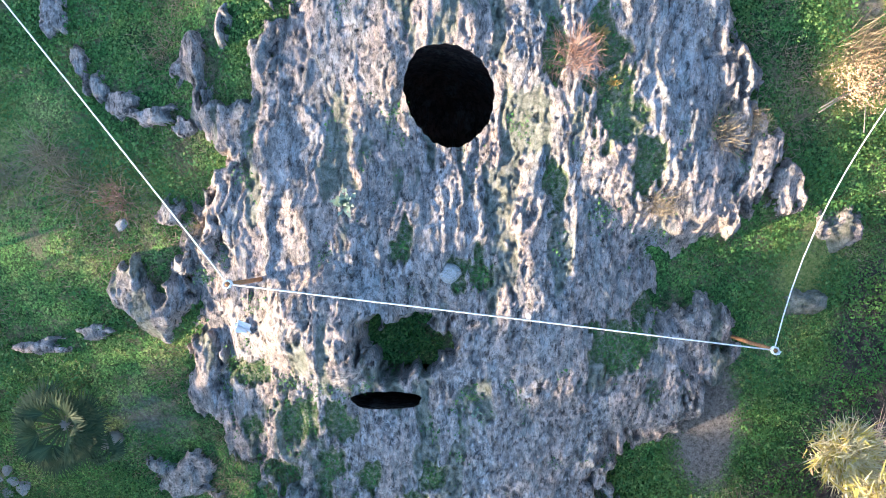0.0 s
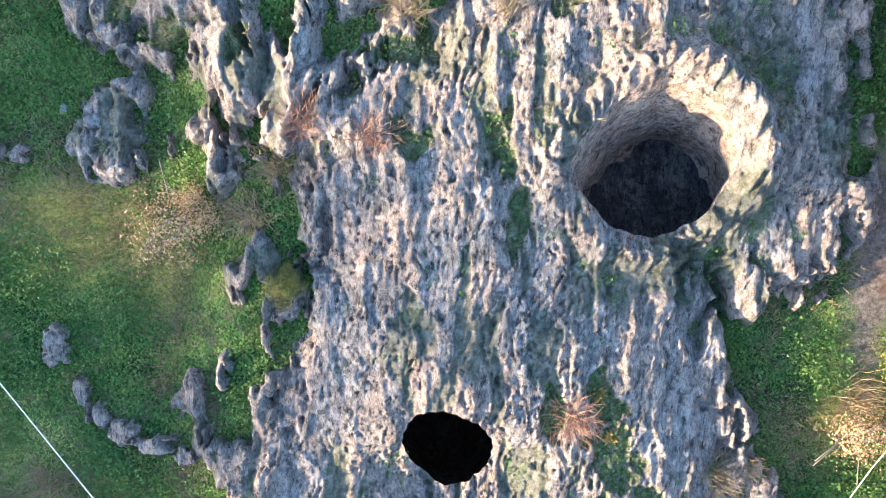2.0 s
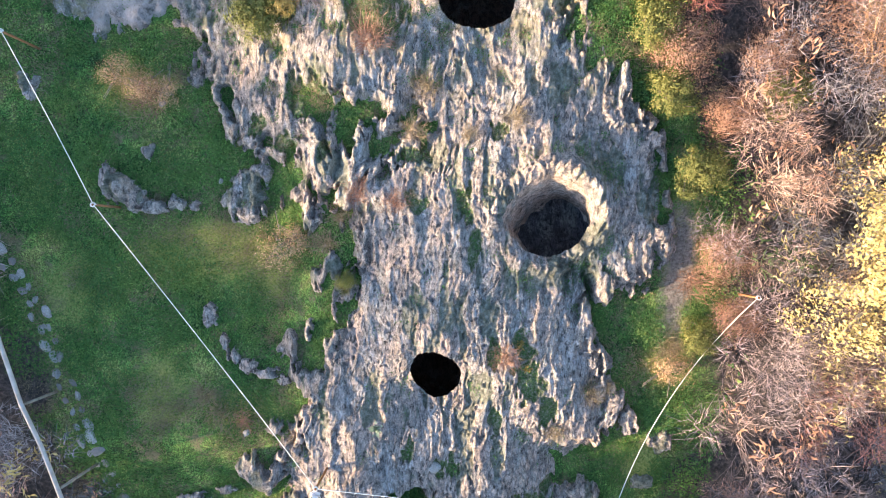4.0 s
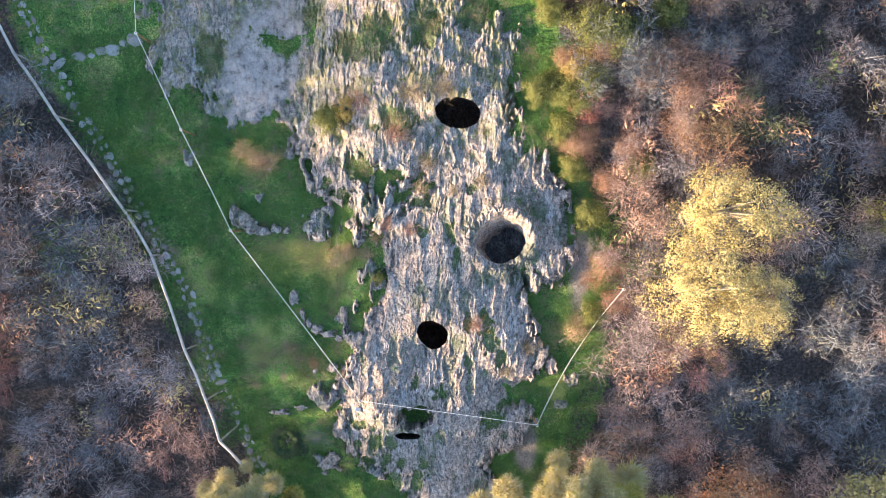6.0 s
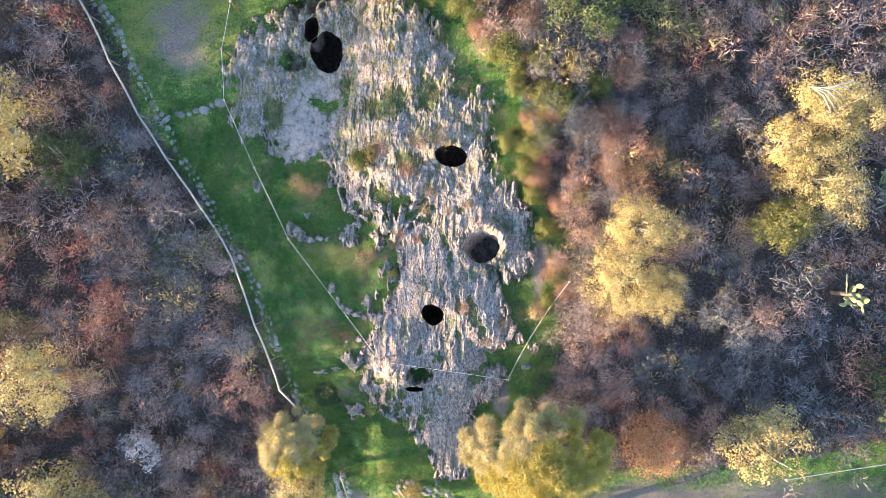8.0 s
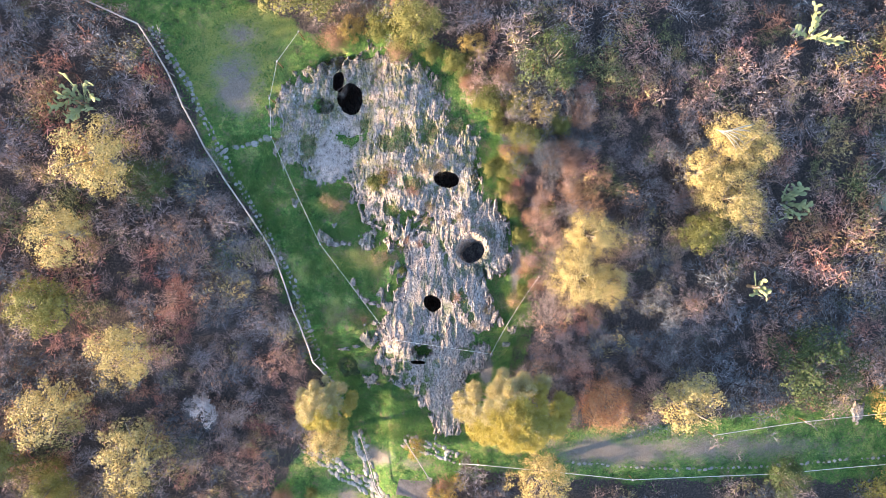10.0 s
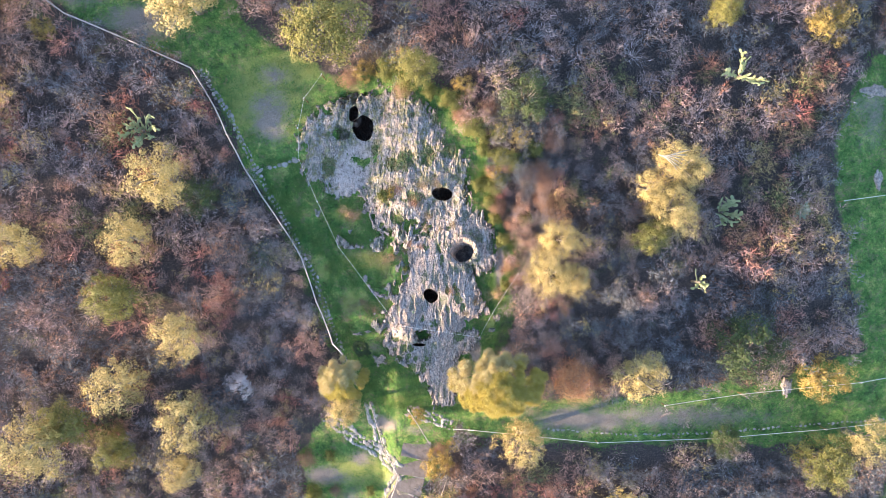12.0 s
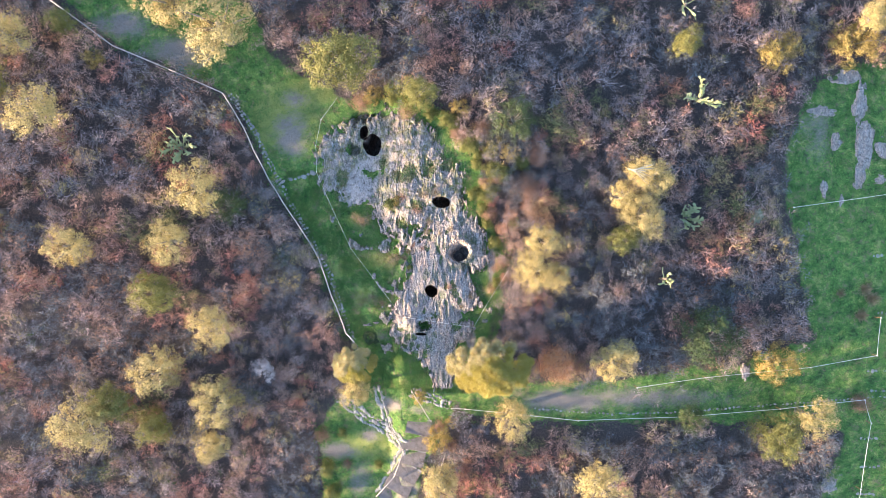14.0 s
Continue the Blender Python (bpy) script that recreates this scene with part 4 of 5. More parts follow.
def broom_tree(x, y, rx, ry, low, top, seed, clumps, label, straw_from=0.35, width=0.011, twigs=1500):
    """A broad dome of rounded clumps on bent limbs from one forked trunk; its upper north-western clumps are dry."""
    rng = np.random.default_rng(seed)
    base = zg(x, y)
    thing = tagged(new("tufted_tree"), label, "tree", group="trees and tall shrubs in the thicket")
    thing.matrix_basis = Matrix.Translation((x, y, base))
    bm = bmesh.new()
    fork = Vector((0.1, -0.1, 0.35 * (top - base)))
    tube(bm, [(0, 0, -0.3), (0.12, 0.0, 0.18 * (top - base)), fork], [0.20, 0.16, 0.12], 9)
    part("trunk", bm, BARK, thing)
    fresh, dry = [], []
    for k in range(clumps):
        d = math.sqrt((k + 0.4) / clumps)
        a = 2.39996 * k + rng.uniform(-0.25, 0.25)
        r = min(rx, ry) * rng.uniform(0.14, 0.27)
        px, py = (rx - r * 0.9) * d * math.cos(a), (ry - r * 0.9) * d * math.sin(a)
        c = np.array([px, py, low - base + (top - low) * (1 - d ** 2.2) + rng.uniform(-0.3, 0.2)])
        bm = bmesh.new()
        end = Vector(c)
        tube(bm, [fork, fork.lerp(end, 0.55) + Vector(rng.uniform(-0.2, 0.2, 3)), end], [0.07, 0.04, 0.012], 5)
        part("limb", bm, BARK, thing)
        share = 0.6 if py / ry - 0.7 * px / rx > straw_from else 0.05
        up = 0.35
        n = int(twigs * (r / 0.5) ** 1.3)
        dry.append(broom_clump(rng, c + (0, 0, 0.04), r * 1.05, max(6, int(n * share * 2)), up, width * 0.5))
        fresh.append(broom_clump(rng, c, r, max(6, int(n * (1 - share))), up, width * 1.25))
    v = np.concatenate(fresh)
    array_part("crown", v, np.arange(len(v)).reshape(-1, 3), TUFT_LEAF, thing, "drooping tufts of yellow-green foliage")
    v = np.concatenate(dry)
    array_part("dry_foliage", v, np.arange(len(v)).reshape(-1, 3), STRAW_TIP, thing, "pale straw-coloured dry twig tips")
    return thing


broom_tree(4.0, -3.4, 3.0, 2.05, 0.35, 3.8, 61, 66, "large tree with rounded tufts of yellow-green foliage beside the outcrop")
broom_tree(-4.85, -3.6, 1.65, 1.45, -0.5, 2.2, 62, 44, "smaller tree with tufted yellow-green foliage beside the timber handrail", straw_from=0.0)


# ---- thicket of bare shrubs ----
CACTI = [(16.9, 14.1), (15.6, 19.9), (16.6, 6.6), (15.3, 2.6), (-16.1, 10.2)]


def shrub_template(rng, stems, forks, tips, slim=1.0):
    """Twigs that fan out from one root and end in a lumpy dome of fine tips, each a long thin triangle."""
    a = rng.uniform(0, 2 * np.pi, stems)
    out = rng.uniform(0.15, 0.8, stems)
    end = np.stack([out * np.cos(a), out * np.sin(a), rng.uniform(0.5, 1.0, stems) * (1.1 - 0.5 * out)], -1)
    root = np.stack([0.08 * np.cos(a), 0.08 * np.sin(a), np.full(stems, -0.05)], -1)
    mid = np.repeat(root + (end - root) * 0.55, forks, axis=0) + rng.normal(0, 0.05, (stems * forks, 3))
    tip = np.repeat(end, forks, axis=0) + rng.normal(0, 1, (stems * forks, 3)) * (0.16, 0.16, 0.08)
    lobes = rng.normal(0, 1, (8, 3)) * (0.36, 0.36, 0.14) + (0, 0, 0.52)
    c = lobes[rng.integers(0, 8, tips)]
    way = rng.normal(0, 1, (tips, 3))
    way[:, 2] = np.abs(way[:, 2])
    way /= np.linalg.norm(way, axis=1)[:, None]
    s0 = c + way * rng.uniform(0.12, 0.26, (tips, 1))
    way2 = way * 0.6 + rng.normal(0, 0.75, (tips, 3))
    s1 = s0 + way2 * rng.uniform(0.06, 0.17, (tips, 1))
    start, stop = np.concatenate([root, mid, s0]), np.concatenate([end, tip, s1])
    width = np.concatenate([np.full(stems, 0.014), np.full(stems * forks, 0.010), np.full(tips, 0.017)])[:, None] * slim
    facing = rng.normal(0, 1, start.shape)
    facing[-tips:] = way + rng.normal(0, 0.45, way.shape)
    side = np.cross(stop - start, facing)
    side = side / (np.linalg.norm(side, axis=1)[:, None] + 1e-9) * width
    v = np.stack([start - side, start + side, stop], 1).reshape(-1, 3)
    return v, np.arange(len(v)).reshape(-1, 3)


def scatter(name, templates, spots, sizes, mat, label, category, rng, tone=None, on=ground_height):
    vs, fs, ts, base = [], [], [], 0
    turn = rng.uniform(0, 2 * np.pi, len(spots))
    z = on(spots[:, 0], spots[:, 1])
    pick = rng.integers(0, len(templates), len(spots))
    for k, (tv, tf) in enumerate(templates):
        sel = np.nonzero(pick == k)[0]
        if not len(sel):
            continue
        c, s = np.cos(turn[sel])[:, None], np.sin(turn[sel])[:, None]
        size = sizes[sel][:, None]
        tall = size * rng.uniform(0.7, 1.2, (len(sel), 1))
        x = (tv[None, :, 0] * c - tv[None, :, 1] * s) * size + spots[sel, 0][:, None]
        y = (tv[None, :, 0] * s + tv[None, :, 1] * c) * size + spots[sel, 1][:, None]
        w = tv[None, :, 2] * tall + z[sel][:, None]
        vs.append(np.stack([x, y, w], -1).reshape(-1, 3))
        fs.append((tf[None] + (np.arange(len(sel)) * len(tv))[:, None, None] + base).reshape(-1, tf.shape[1]))
        base += len(sel) * len(tv)
        if tone is not None:
            ts.append(np.repeat(tone[sel], len(tv)))
    return tagged(new(name, mesh_arrays(name, np.concatenate(vs), np.concatenate(fs), mat, flat=True, attributes={"tone": np.concatenate(ts)} if ts else None)), label, category, kind="stuff")


rng = np.random.default_rng(5)
cell = 0.98
sx, sy = np.meshgrid(np.arange(-32, 33, cell), np.arange(-16.5, 23.5, cell))
spots = np.stack([sx.ravel(), sy.ravel()], -1) + rng.uniform(-0.5, 0.5, (sx.size, 2))
clear = np.maximum(inside(spots[:, 0], spots[:, 1], CLEAR_WEST), inside(spots[:, 0], spots[:, 1], CLEAR_EAST)) + 0.9 * (fbm(spots[:, 0] / 1.3, spots[:, 1] / 1.3, 91, 4) - 0.5)
spots = spots[clear < -0.35]
for x, y in CACTI:
    spots = spots[np.hypot(spots[:, 0] - x, spots[:, 1] - y) > 1.0]
sizes = 0.65 + 0.9 * rng.uniform(0, 1, len(spots)) ** 1.5
templates = [shrub_template(rng, 12, 3, 320, 0.78) for k in range(8)]
# greyer twig tones paint in the shade on the lower eastern thicket
east = smooth(6, 12, spots[:, 0]) * smooth(6, -4, spots[:, 1])
south = smooth(-2, -8, spots[:, 0]) * smooth(2, -6, spots[:, 1])
tone = np.clip(0.42 - 0.18 * east - 0.12 * south + 2.0 * (fbm(spots[:, 0] / 2.4, spots[:, 1] / 2.4, 221, 4) - 0.5) + rng.normal(0, 0.16, len(spots)), 0, 1)
close = (spots[:, 0] > 3) & (spots[:, 0] < 8.5) & (spots[:, 1] > -6.5) & (spots[:, 1] < 10)
finer = [shrub_template(rng, 34, 8, 1300, 0.2) for k in range(4)]
scatter("bare_shrubs", finer, spots[close], sizes[close], TWIG_MAT, "bare fine-twigged winter shrubs beside the outcrop", "shrubs", rng, tone=tone[close])
middle = (spots[:, 0] > -13) & (spots[:, 0] < 13) & (spots[:, 1] > -7) & (spots[:, 1] < 12.5) & ~close
medium = [shrub_template(rng, 20, 5, 720, 0.36) for k in range(6)]
scatter("bare_shrubs", medium, spots[middle], sizes[middle], TWIG_MAT, "dense thicket of bare purple-brown winter shrubs", "shrubs", rng, tone=tone[middle])
away = ~close & ~middle
scatter("bare_shrubs", templates, spots[away], sizes[away], TWIG_MAT, "dense thicket of bare purple-brown winter shrubs far down the slope", "shrubs", rng, tone=tone[away])

# leafy clumps inside the thicket
kind = fbm(spots[:, 0] / 1.7, spots[:, 1] / 1.7, 201, 3) + rng.uniform(-0.12, 0.12, len(spots))
leafy = []
for k in range(4):
    cen = rng.normal(0, 1, (13, 3)) * (0.27, 0.27, 0.16) + (0, 0, 0.62)
    lv, lf = leaf_cards(rng, cen, 12, 0.09, 0.05)
    leafy.append((lv.reshape(-1, 4, 3)[:, :3].reshape(-1, 3), np.arange(len(lf) * 3).reshape(-1, 3)))
for key, low, high, mat, label in (("rusty_foliage", 0.57, 9, RUST_LEAF, "rust-red dry leaves on low shrubs"), ("olive_foliage", -9, 0.405, OLIVE_LEAF, "olive-green leaves on low shrubs"),
                                   ("dark_foliage", 0.39, 0.45, DARK_LEAF, "dark green leaves of low evergreen shrubs")):
    sel = (kind > low) & (kind < high)
    scatter(key, leafy, spots[sel], sizes[sel] * 1.05, mat, label, "shrubs", rng)


# ---- grass ----
def blade_template(rng, n, reach, tall, width):
    a = rng.uniform(0, 2 * np.pi, n)
    r = reach * np.sqrt(rng.uniform(0, 1, n))
    root = np.stack([r * np.cos(a), r * np.sin(a), np.full(n, -0.01)], -1)
    bend = rng.normal(0, 0.6, (n, 2)) * tall
    tip = root + np.stack([bend[:, 0], bend[:, 1], tall * rng.uniform(0.5, 1.1, n)], -1)
    b = rng.uniform(0, 2 * np.pi, n)
    side = np.stack([np.cos(b), np.sin(b), 0 * b], -1) * width
    v = np.stack([root - side, root + side, tip], 1).reshape(-1, 3)
    return v, np.arange(3 * n).reshape(-1, 3)


def grass_spots(rng, n, x0, x1, y0, y1, on_rock=False):
    p = np.stack([rng.uniform(x0, x1, n), rng.uniform(y0, y1, n)], -1)
    ok = np.maximum(inside(p[:, 0], p[:, 1], CLEAR_WEST), inside(p[:, 0], p[:, 1], CLEAR_EAST)) > -0.5
    ok &= rock_height(p[:, 0], p[:, 1]) < ground_height(p[:, 0], p[:, 1]) + 0.0
    ok &= soil_at(p[:, 0], p[:, 1]) < 0.3
    ok &= fbm(p[:, 0] / 0.7, p[:, 1] / 0.7, 301, 3) > 0.30
    return p[ok]


def clover_template(rng, leaves, blades, reach, size):
    """Small tilted leaves and a few blades."""
    bv, bf = blade_template(rng, blades, reach, 0.05, 0.005)
    p = np.stack([rng.uniform(-reach, reach, leaves), rng.uniform(-reach, reach, leaves), rng.uniform(0.005, 0.045, leaves)], -1)
    face = rng.normal(0, 0.5, (leaves, 3)) + (0, 0, 1)
    one = np.cross(face, rng.normal(0, 1, (leaves, 3)))
    one /= np.linalg.norm(one, axis=1)[:, None]
    two = np.cross(face, one)
    two /= np.linalg.norm(two, axis=1)[:, None]
    k = size * rng.uniform(0.5, 1.4, (leaves, 1))
    v = np.stack([p - one * k, p + one * k * 0.5 + two * k * 0.8, p + one * k * 0.5 - two * k * 0.8], 1).reshape(-1, 3)
    return np.concatenate([bv, v]), np.concatenate([bf, np.arange(len(v)).reshape(-1, 3) + len(bv)])


tufts = [clover_template(rng, 13, 11, 0.11, 0.013) for k in range(5)]
clover = [clover_template(rng, 26, 3, 0.11, 0.0115) for k in range(4)]
withered = [blade_template(rng, 18, 0.10, 0.06, 0.0035) for k in range(4)]
near = grass_spots(rng, 42000, -9.5, 5.0, -5.5, 9.0)
dry = fbm(near[:, 0] / 0.8, near[:, 1] / 0.8, 311, 4) + 0.12 * dry_and_lit_at(near[:, 0], near[:, 1]) + rng.normal(0, 0.05, len(near)) > 0.56
lush = ~dry & (fbm(near[:, 0] / 0.55, near[:, 1] / 0.55, 313, 4) + rng.normal(0, 0.03, len(near)) > 0.53)
plain = ~dry & ~lush
scatter("grass", tufts, near[plain], rng.uniform(0.6, 1.5, plain.sum()), GRASS_BLADE, "short green winter grass and clover", "grass", rng)
scatter("clover", clover, near[lush], rng.uniform(0.7, 1.5, lush.sum()), CLOVER_LEAF, "patches of bright yellow-green clover in the grass", "grass", rng)
scatter("dry_grass", withered, near[dry], rng.uniform(0.6, 1.5, dry.sum()), STRAW, "brown withered weeds in the short grass", "grass", rng)


def rock_spots(rng, n, x0, x1, y0, y1):
    """Places in the dips of the rock."""
    p = np.stack([rng.uniform(x0, x1, n), rng.uniform(y0, y1, n)], -1)
    z = rock_height(p[:, 0], p[:, 1])
    round_it = sum(rock_height(p[:, 0] + dx, p[:, 1] + dy) for dx, dy in ((0.16, 0), (-0.16, 0), (0, 0.22), (0, -0.22))) / 4
    ok = ((z < round_it - 0.022) | (pockets(p[:, 0], p[:, 1]) > 0.5)) & (z > ground_height(p[:, 0], p[:, 1])) & (fbm(p[:, 0] / 0.6, p[:, 1] / 0.8, 321, 3) + 0.10 * smooth(4, 7, p[:, 1]) + pockets(p[:, 0], p[:, 1]) > 0.49)
    for h in HOLES:
        ok &= hole_reach(p[:, 0], p[:, 1], h) > 1.25
    return p[ok]


moss = rock_spots(rng, 30000, -7.5, 3.8, -5.2, 13)
scatter("crevice_plants", tufts, moss, rng.uniform(0.5, 1.2, len(moss)), GRASS_BLADE, "small dark green plants in the dips of the rock", "plants", rng, on=ztops)
high = rock_spots(rng, 16000, -6.5, 3.0, 4.2, 13)
scatter("dry_crevice_plants", withered, high, rng.uniform(0.6, 1.6, len(high)), STRAW, "dry yellowish weeds in the dips of the rock", "plants", rng, on=ztops)
wide = [clover_template(rng, 9, 3, 0.22, 0.035) for k in range(3)]
far = grass_spots(rng, 30000, -26, 35, -15, 20)
far = far[(far[:, 0] < -9.3) | (far[:, 0] > 4.8) | (far[:, 1] < -5.3) | (far[:, 1] > 8.8)]
scatter("far_grass", wide, far, rng.uniform(0.6, 1.4, len(far)), GRASS_BLADE, "short green winter grass on the slope", "grass", rng)


# ---- fences ----
def along(points, step):
    """Points at even steps along a line of (x, y)."""
    out, left = [], 0.0
    for (ax, ay), (bx, by) in zip(points, points[1:]):
        span = math.hypot(bx - ax, by - ay)
        d = left
        while d < span:
            out.append((ax + (bx - ax) * d / span, ay + (by - ay) * d / span, math.atan2(by - ay, bx - ax)))
            d += step
        left = d - span
    return out


def rope_fence(tops, label, sag=0.04, thick=0.0065, tall=0.9):
    """Posts given by the places of their tops, and the rope strung between them, sagging a little."""
    thing = tagged(new("rope_fence"), label, "fence")
    ends = []
    for x, y, *given in tops:
        foot = ztop(x, y)
        top = given[0] if given else foot + tall
        bm = bmesh.new()
        tube(bm, [(x + 0.02, y, min(foot, top - 0.4) - 0.12), (x + 0.01, y, (foot + top) / 2), (x, y, top + 0.03)], [0.022, 0.02, 0.018], 8)
        post = part("post", bm, RUST, thing, "rusty brown iron post")
        ends.append((x, y, top))
        bm = bmesh.new()
        for k in range(3):
            tube(bm, [(x + 0.032 * math.cos(q), y + 0.032 * math.sin(q), top - 0.02 + 0.02 * k + 0.006 * q) for q in np.linspace(0, 6.2, 9)], [thick] * 9, 6)
        part("knot", bm, ROPE, post, "white rope knot")
    for i, ((ax, ay, az), (bx, by, bz)) in enumerate(zip(ends, ends[1:])):
        drop = sag[i] if isinstance(sag, tuple) else sag
        bm = bmesh.new()
        pts = [(ax + (bx - ax) * t, ay + (by - ay) * t, az + (bz - az) * t - 4 * drop * t * (1 - t)) for t in np.linspace(0, 1, 15)]
        tube(bm, pts, [thick] * 15, 6)
        part("rope", bm, ROPE, thing, "white rope")
    return thing


rope_fence([(-6.15, 13.4, 2.6), (-7.1, 12.1, 2.45), (-7.44, 10.5, 2.2), (-7.4, 8.82, 1.89), (-6.4, 6.55, 1.45), (-5.19, 4.04, 1.08), (-1.77, -0.29, 0.93), (2.88, -0.88, 0.59), (4.95, 2.8, 1.1)],
           "white rope fence on rusty iron posts round the outcrop", sag=(0.03, 0.03, 0.03, 0.03, 0.04, 0.05, 0.02, 0.75))
rope_fence([(1.6, -6.5), (2.5, -6.5), (10.2, -7.2), (17.7, -6.9), (24.4, -6.3), (30.5, -5.6), (31.2, -7.3), (31.2, -12.3), (31.3, -15)], "thin rope fence on posts along the lower path", thick=0.016, tall=0.8)
rope_fence([(14.1, -4.85), (18.8, -4.1), (26.2, -3.3), (30.9, -2.4), (30.75, 0.25)], "thin rope fence on posts beside the grass path", thick=0.016, tall=0.8)
rope_fence([(23.8, 7.5), (27.8, 8.15), (32.2, 8.9), (36, 9.5)], "thin rope fence on posts across the meadow", thick=0.016, tall=0.8)


def timber_rail(points, tall, thick=0.038):
    """Round poles on posts; a point may name the height of the rail."""
    thing = tagged(new("timber_railing"), "weathered round-pole timber handrail along the path", "railing")
    tops = [(x, y, given[0] if given else zg(x, y) + tall) for x, y, *given in points]
    for (ax, ay, za), (bx, by, zb) in zip(tops, tops[1:]):
        bm = bmesh.new()
        tube(bm, [(ax, ay, za), ((ax + bx) / 2 + 0.02, (ay + by) / 2, (za + zb) / 2 - 0.02), (bx, by, zb)], [thick, thick * 0.94, thick * 0.97], 8)
        part("rail", bm, TIMBER, thing)
        bm = bmesh.new()
        tube(bm, [(ax, ay, zg(ax, ay) - 0.2), (ax, ay, za + 0.02)], [thick * 0.7, thick * 0.62], 8)
        part("post", bm, BARK, thing, "dark weathered timber post")
    return thing


timber_rail([(-27.5, 21.2), (-24.5, 19.3), (-20.4, 16.45), (-16.8, 15.05), (-13.4, 13.65), (-12.1, 11.6), (-11.4, 10.1), (-10.4, 8.25), (-9.5, 6.8), (-7.95, 4.5, 1.1), (-7.3, 3.35, 0.88),
             (-6.4, 0.9, 0.82), (-5.8, -0.4, 0.85), (-5.4, -1.45, 0.9), (-4.82, -2.0, 0.95)], 0.9)
timber_rail([(-3.4, -5.2), (-2.57, -8.0), (-1.6, -9.6), (-2.27, -11.65), (-3.5, -13.2)], 0.8, 0.03)
timber_rail([(-1.15, -5.3), (0.2, -7.45)], 0.8, 0.025)
timber_rail([(1.3, -9.5), (0.95, -10.75)], 0.8, 0.03)


# ---- dry stone rows ----
def stone_mesh(seed):
    r = random.Random(seed)
    bm = bmesh.new()
    bmesh.ops.create_icosphere(bm, subdivisions=2, radius=0.5)
    cuts = [Vector((r.uniform(-1, 1), r.uniform(-1, 1), r.uniform(-0.6, 1))).normalized() for k in range(7)]
    off = Vector((r.uniform(0, 50), r.uniform(0, 50), r.uniform(0, 50)))
    for v in bm.verts:
        v.co *= 0.82 + 0.5 * (noise.noise(v.co * 1.6 + off) + 0.35 * noise.noise(v.co * 4 + off))
        for cut in cuts:
            over = v.co.dot(cut) - 0.34
            if over > 0:
                v.co -= cut * over * 0.85
        v.co.z = max(-0.3, min(0.36, v.co.z * 0.8))
    me = bpy.data.meshes.new("stone")
    bm.to_mesh(me)
    bm.free()
    me.materials.append(STONE_MAT)
    return me


STONES = [stone_mesh(k) for k in range(9)]


def stone_row(points, step, size, label, rows=1, seed=0, long=1.0, sink=0.03):
    thing = tagged(new("stone_row"), label, "stone wall")
    r = random.Random(seed)
    for lane in range(rows):
        for x, y, a in along(points, step):
            if r.random() < 0.06:
                continue
            s = size * r.uniform(0.6, 1.35)
            off = (lane - (rows - 1) / 2) * size * 0.9 + r.uniform(-0.25, 0.25) * size
            px, py = x - math.sin(a) * off, y + math.cos(a) * off
            ob = new("stone", STONES[r.randrange(9)])
            ob.parent = thing
            ob.matrix_basis = pose(px, py, zg(px, py) - sink * s, r.uniform(-15, 15), r.uniform(-15, 15), math.degrees(a) + r.uniform(-28, 28)) @ Matrix.Diagonal((s * long * r.uniform(0.95, 1.6), s * r.uniform(0.8, 1.2), s * r.uniform(0.45, 0.7), 1))
    return thing


stone_row([(-13.2, 13.7), (-11.6, 11.5), (-10.4, 9.1), (-9.9, 8.2), (-8.9, 6.4), (-7.85, 4.5), (-7.4, 3.55), (-6.7, 2.4), (-6.0, 0.4), (-5.65, -0.6), (-5.3, -1.5), (-4.95, -2.6), (-4.4, -3.7)], 0.25, 0.20, "row of grey field stones edging the grass strip", 2, seed=1)
stone_row([(-9.8, 8.3), (-9.0, 8.45), (-8.45, 8.65), (-7.6, 8.83)], 0.3, 0.3, "short cross row of pale field stones on grass", seed=2)
stone_row([(-6.1, -6.25), (-4.6, -7.4), (-2.65, -8.6), (-1.65, -9.4)], 0.2, 0.34, "low dry stone wall beside the steps", 3, 4)
stone_row([(-3.6, -5.4), (-2.65, -8.2), (-1.5, -9.4), (-2.2, -11.0), (-3.4, -13.2)], 0.2, 0.34, "low dry stone wall along the stepped path", 2, 5)
stone_row([(-1.1, -5.55), (1.6, -6.45)], 0.24, 0.30, "low dry stone wall below the outcrop", 3, 6)
stone_row([(7.0, -6.5), (12.5, -6.9), (16.5, -6.8), (21.4, -6.35), (32.5, -5.5)], 0.3, 0.2, "row of small stones edging the grass path", 1, 7)
for k, (x, y, span) in enumerate([(30.1, 4.5, 0.8), (30.7, 0.5, 1.0), (30.9, -3.6, 1.3), (31.4, -5.1, 1.3), (31.1, -8.65, 1.2), (31.5, -10.8, 1.2), (31.5, -12.95, 1.3)]):
    stone_row([(x, y), (x + span, y + 0.05)], 0.3, 0.26, "short row of pale stones in the meadow grass", 1, 30 + k)


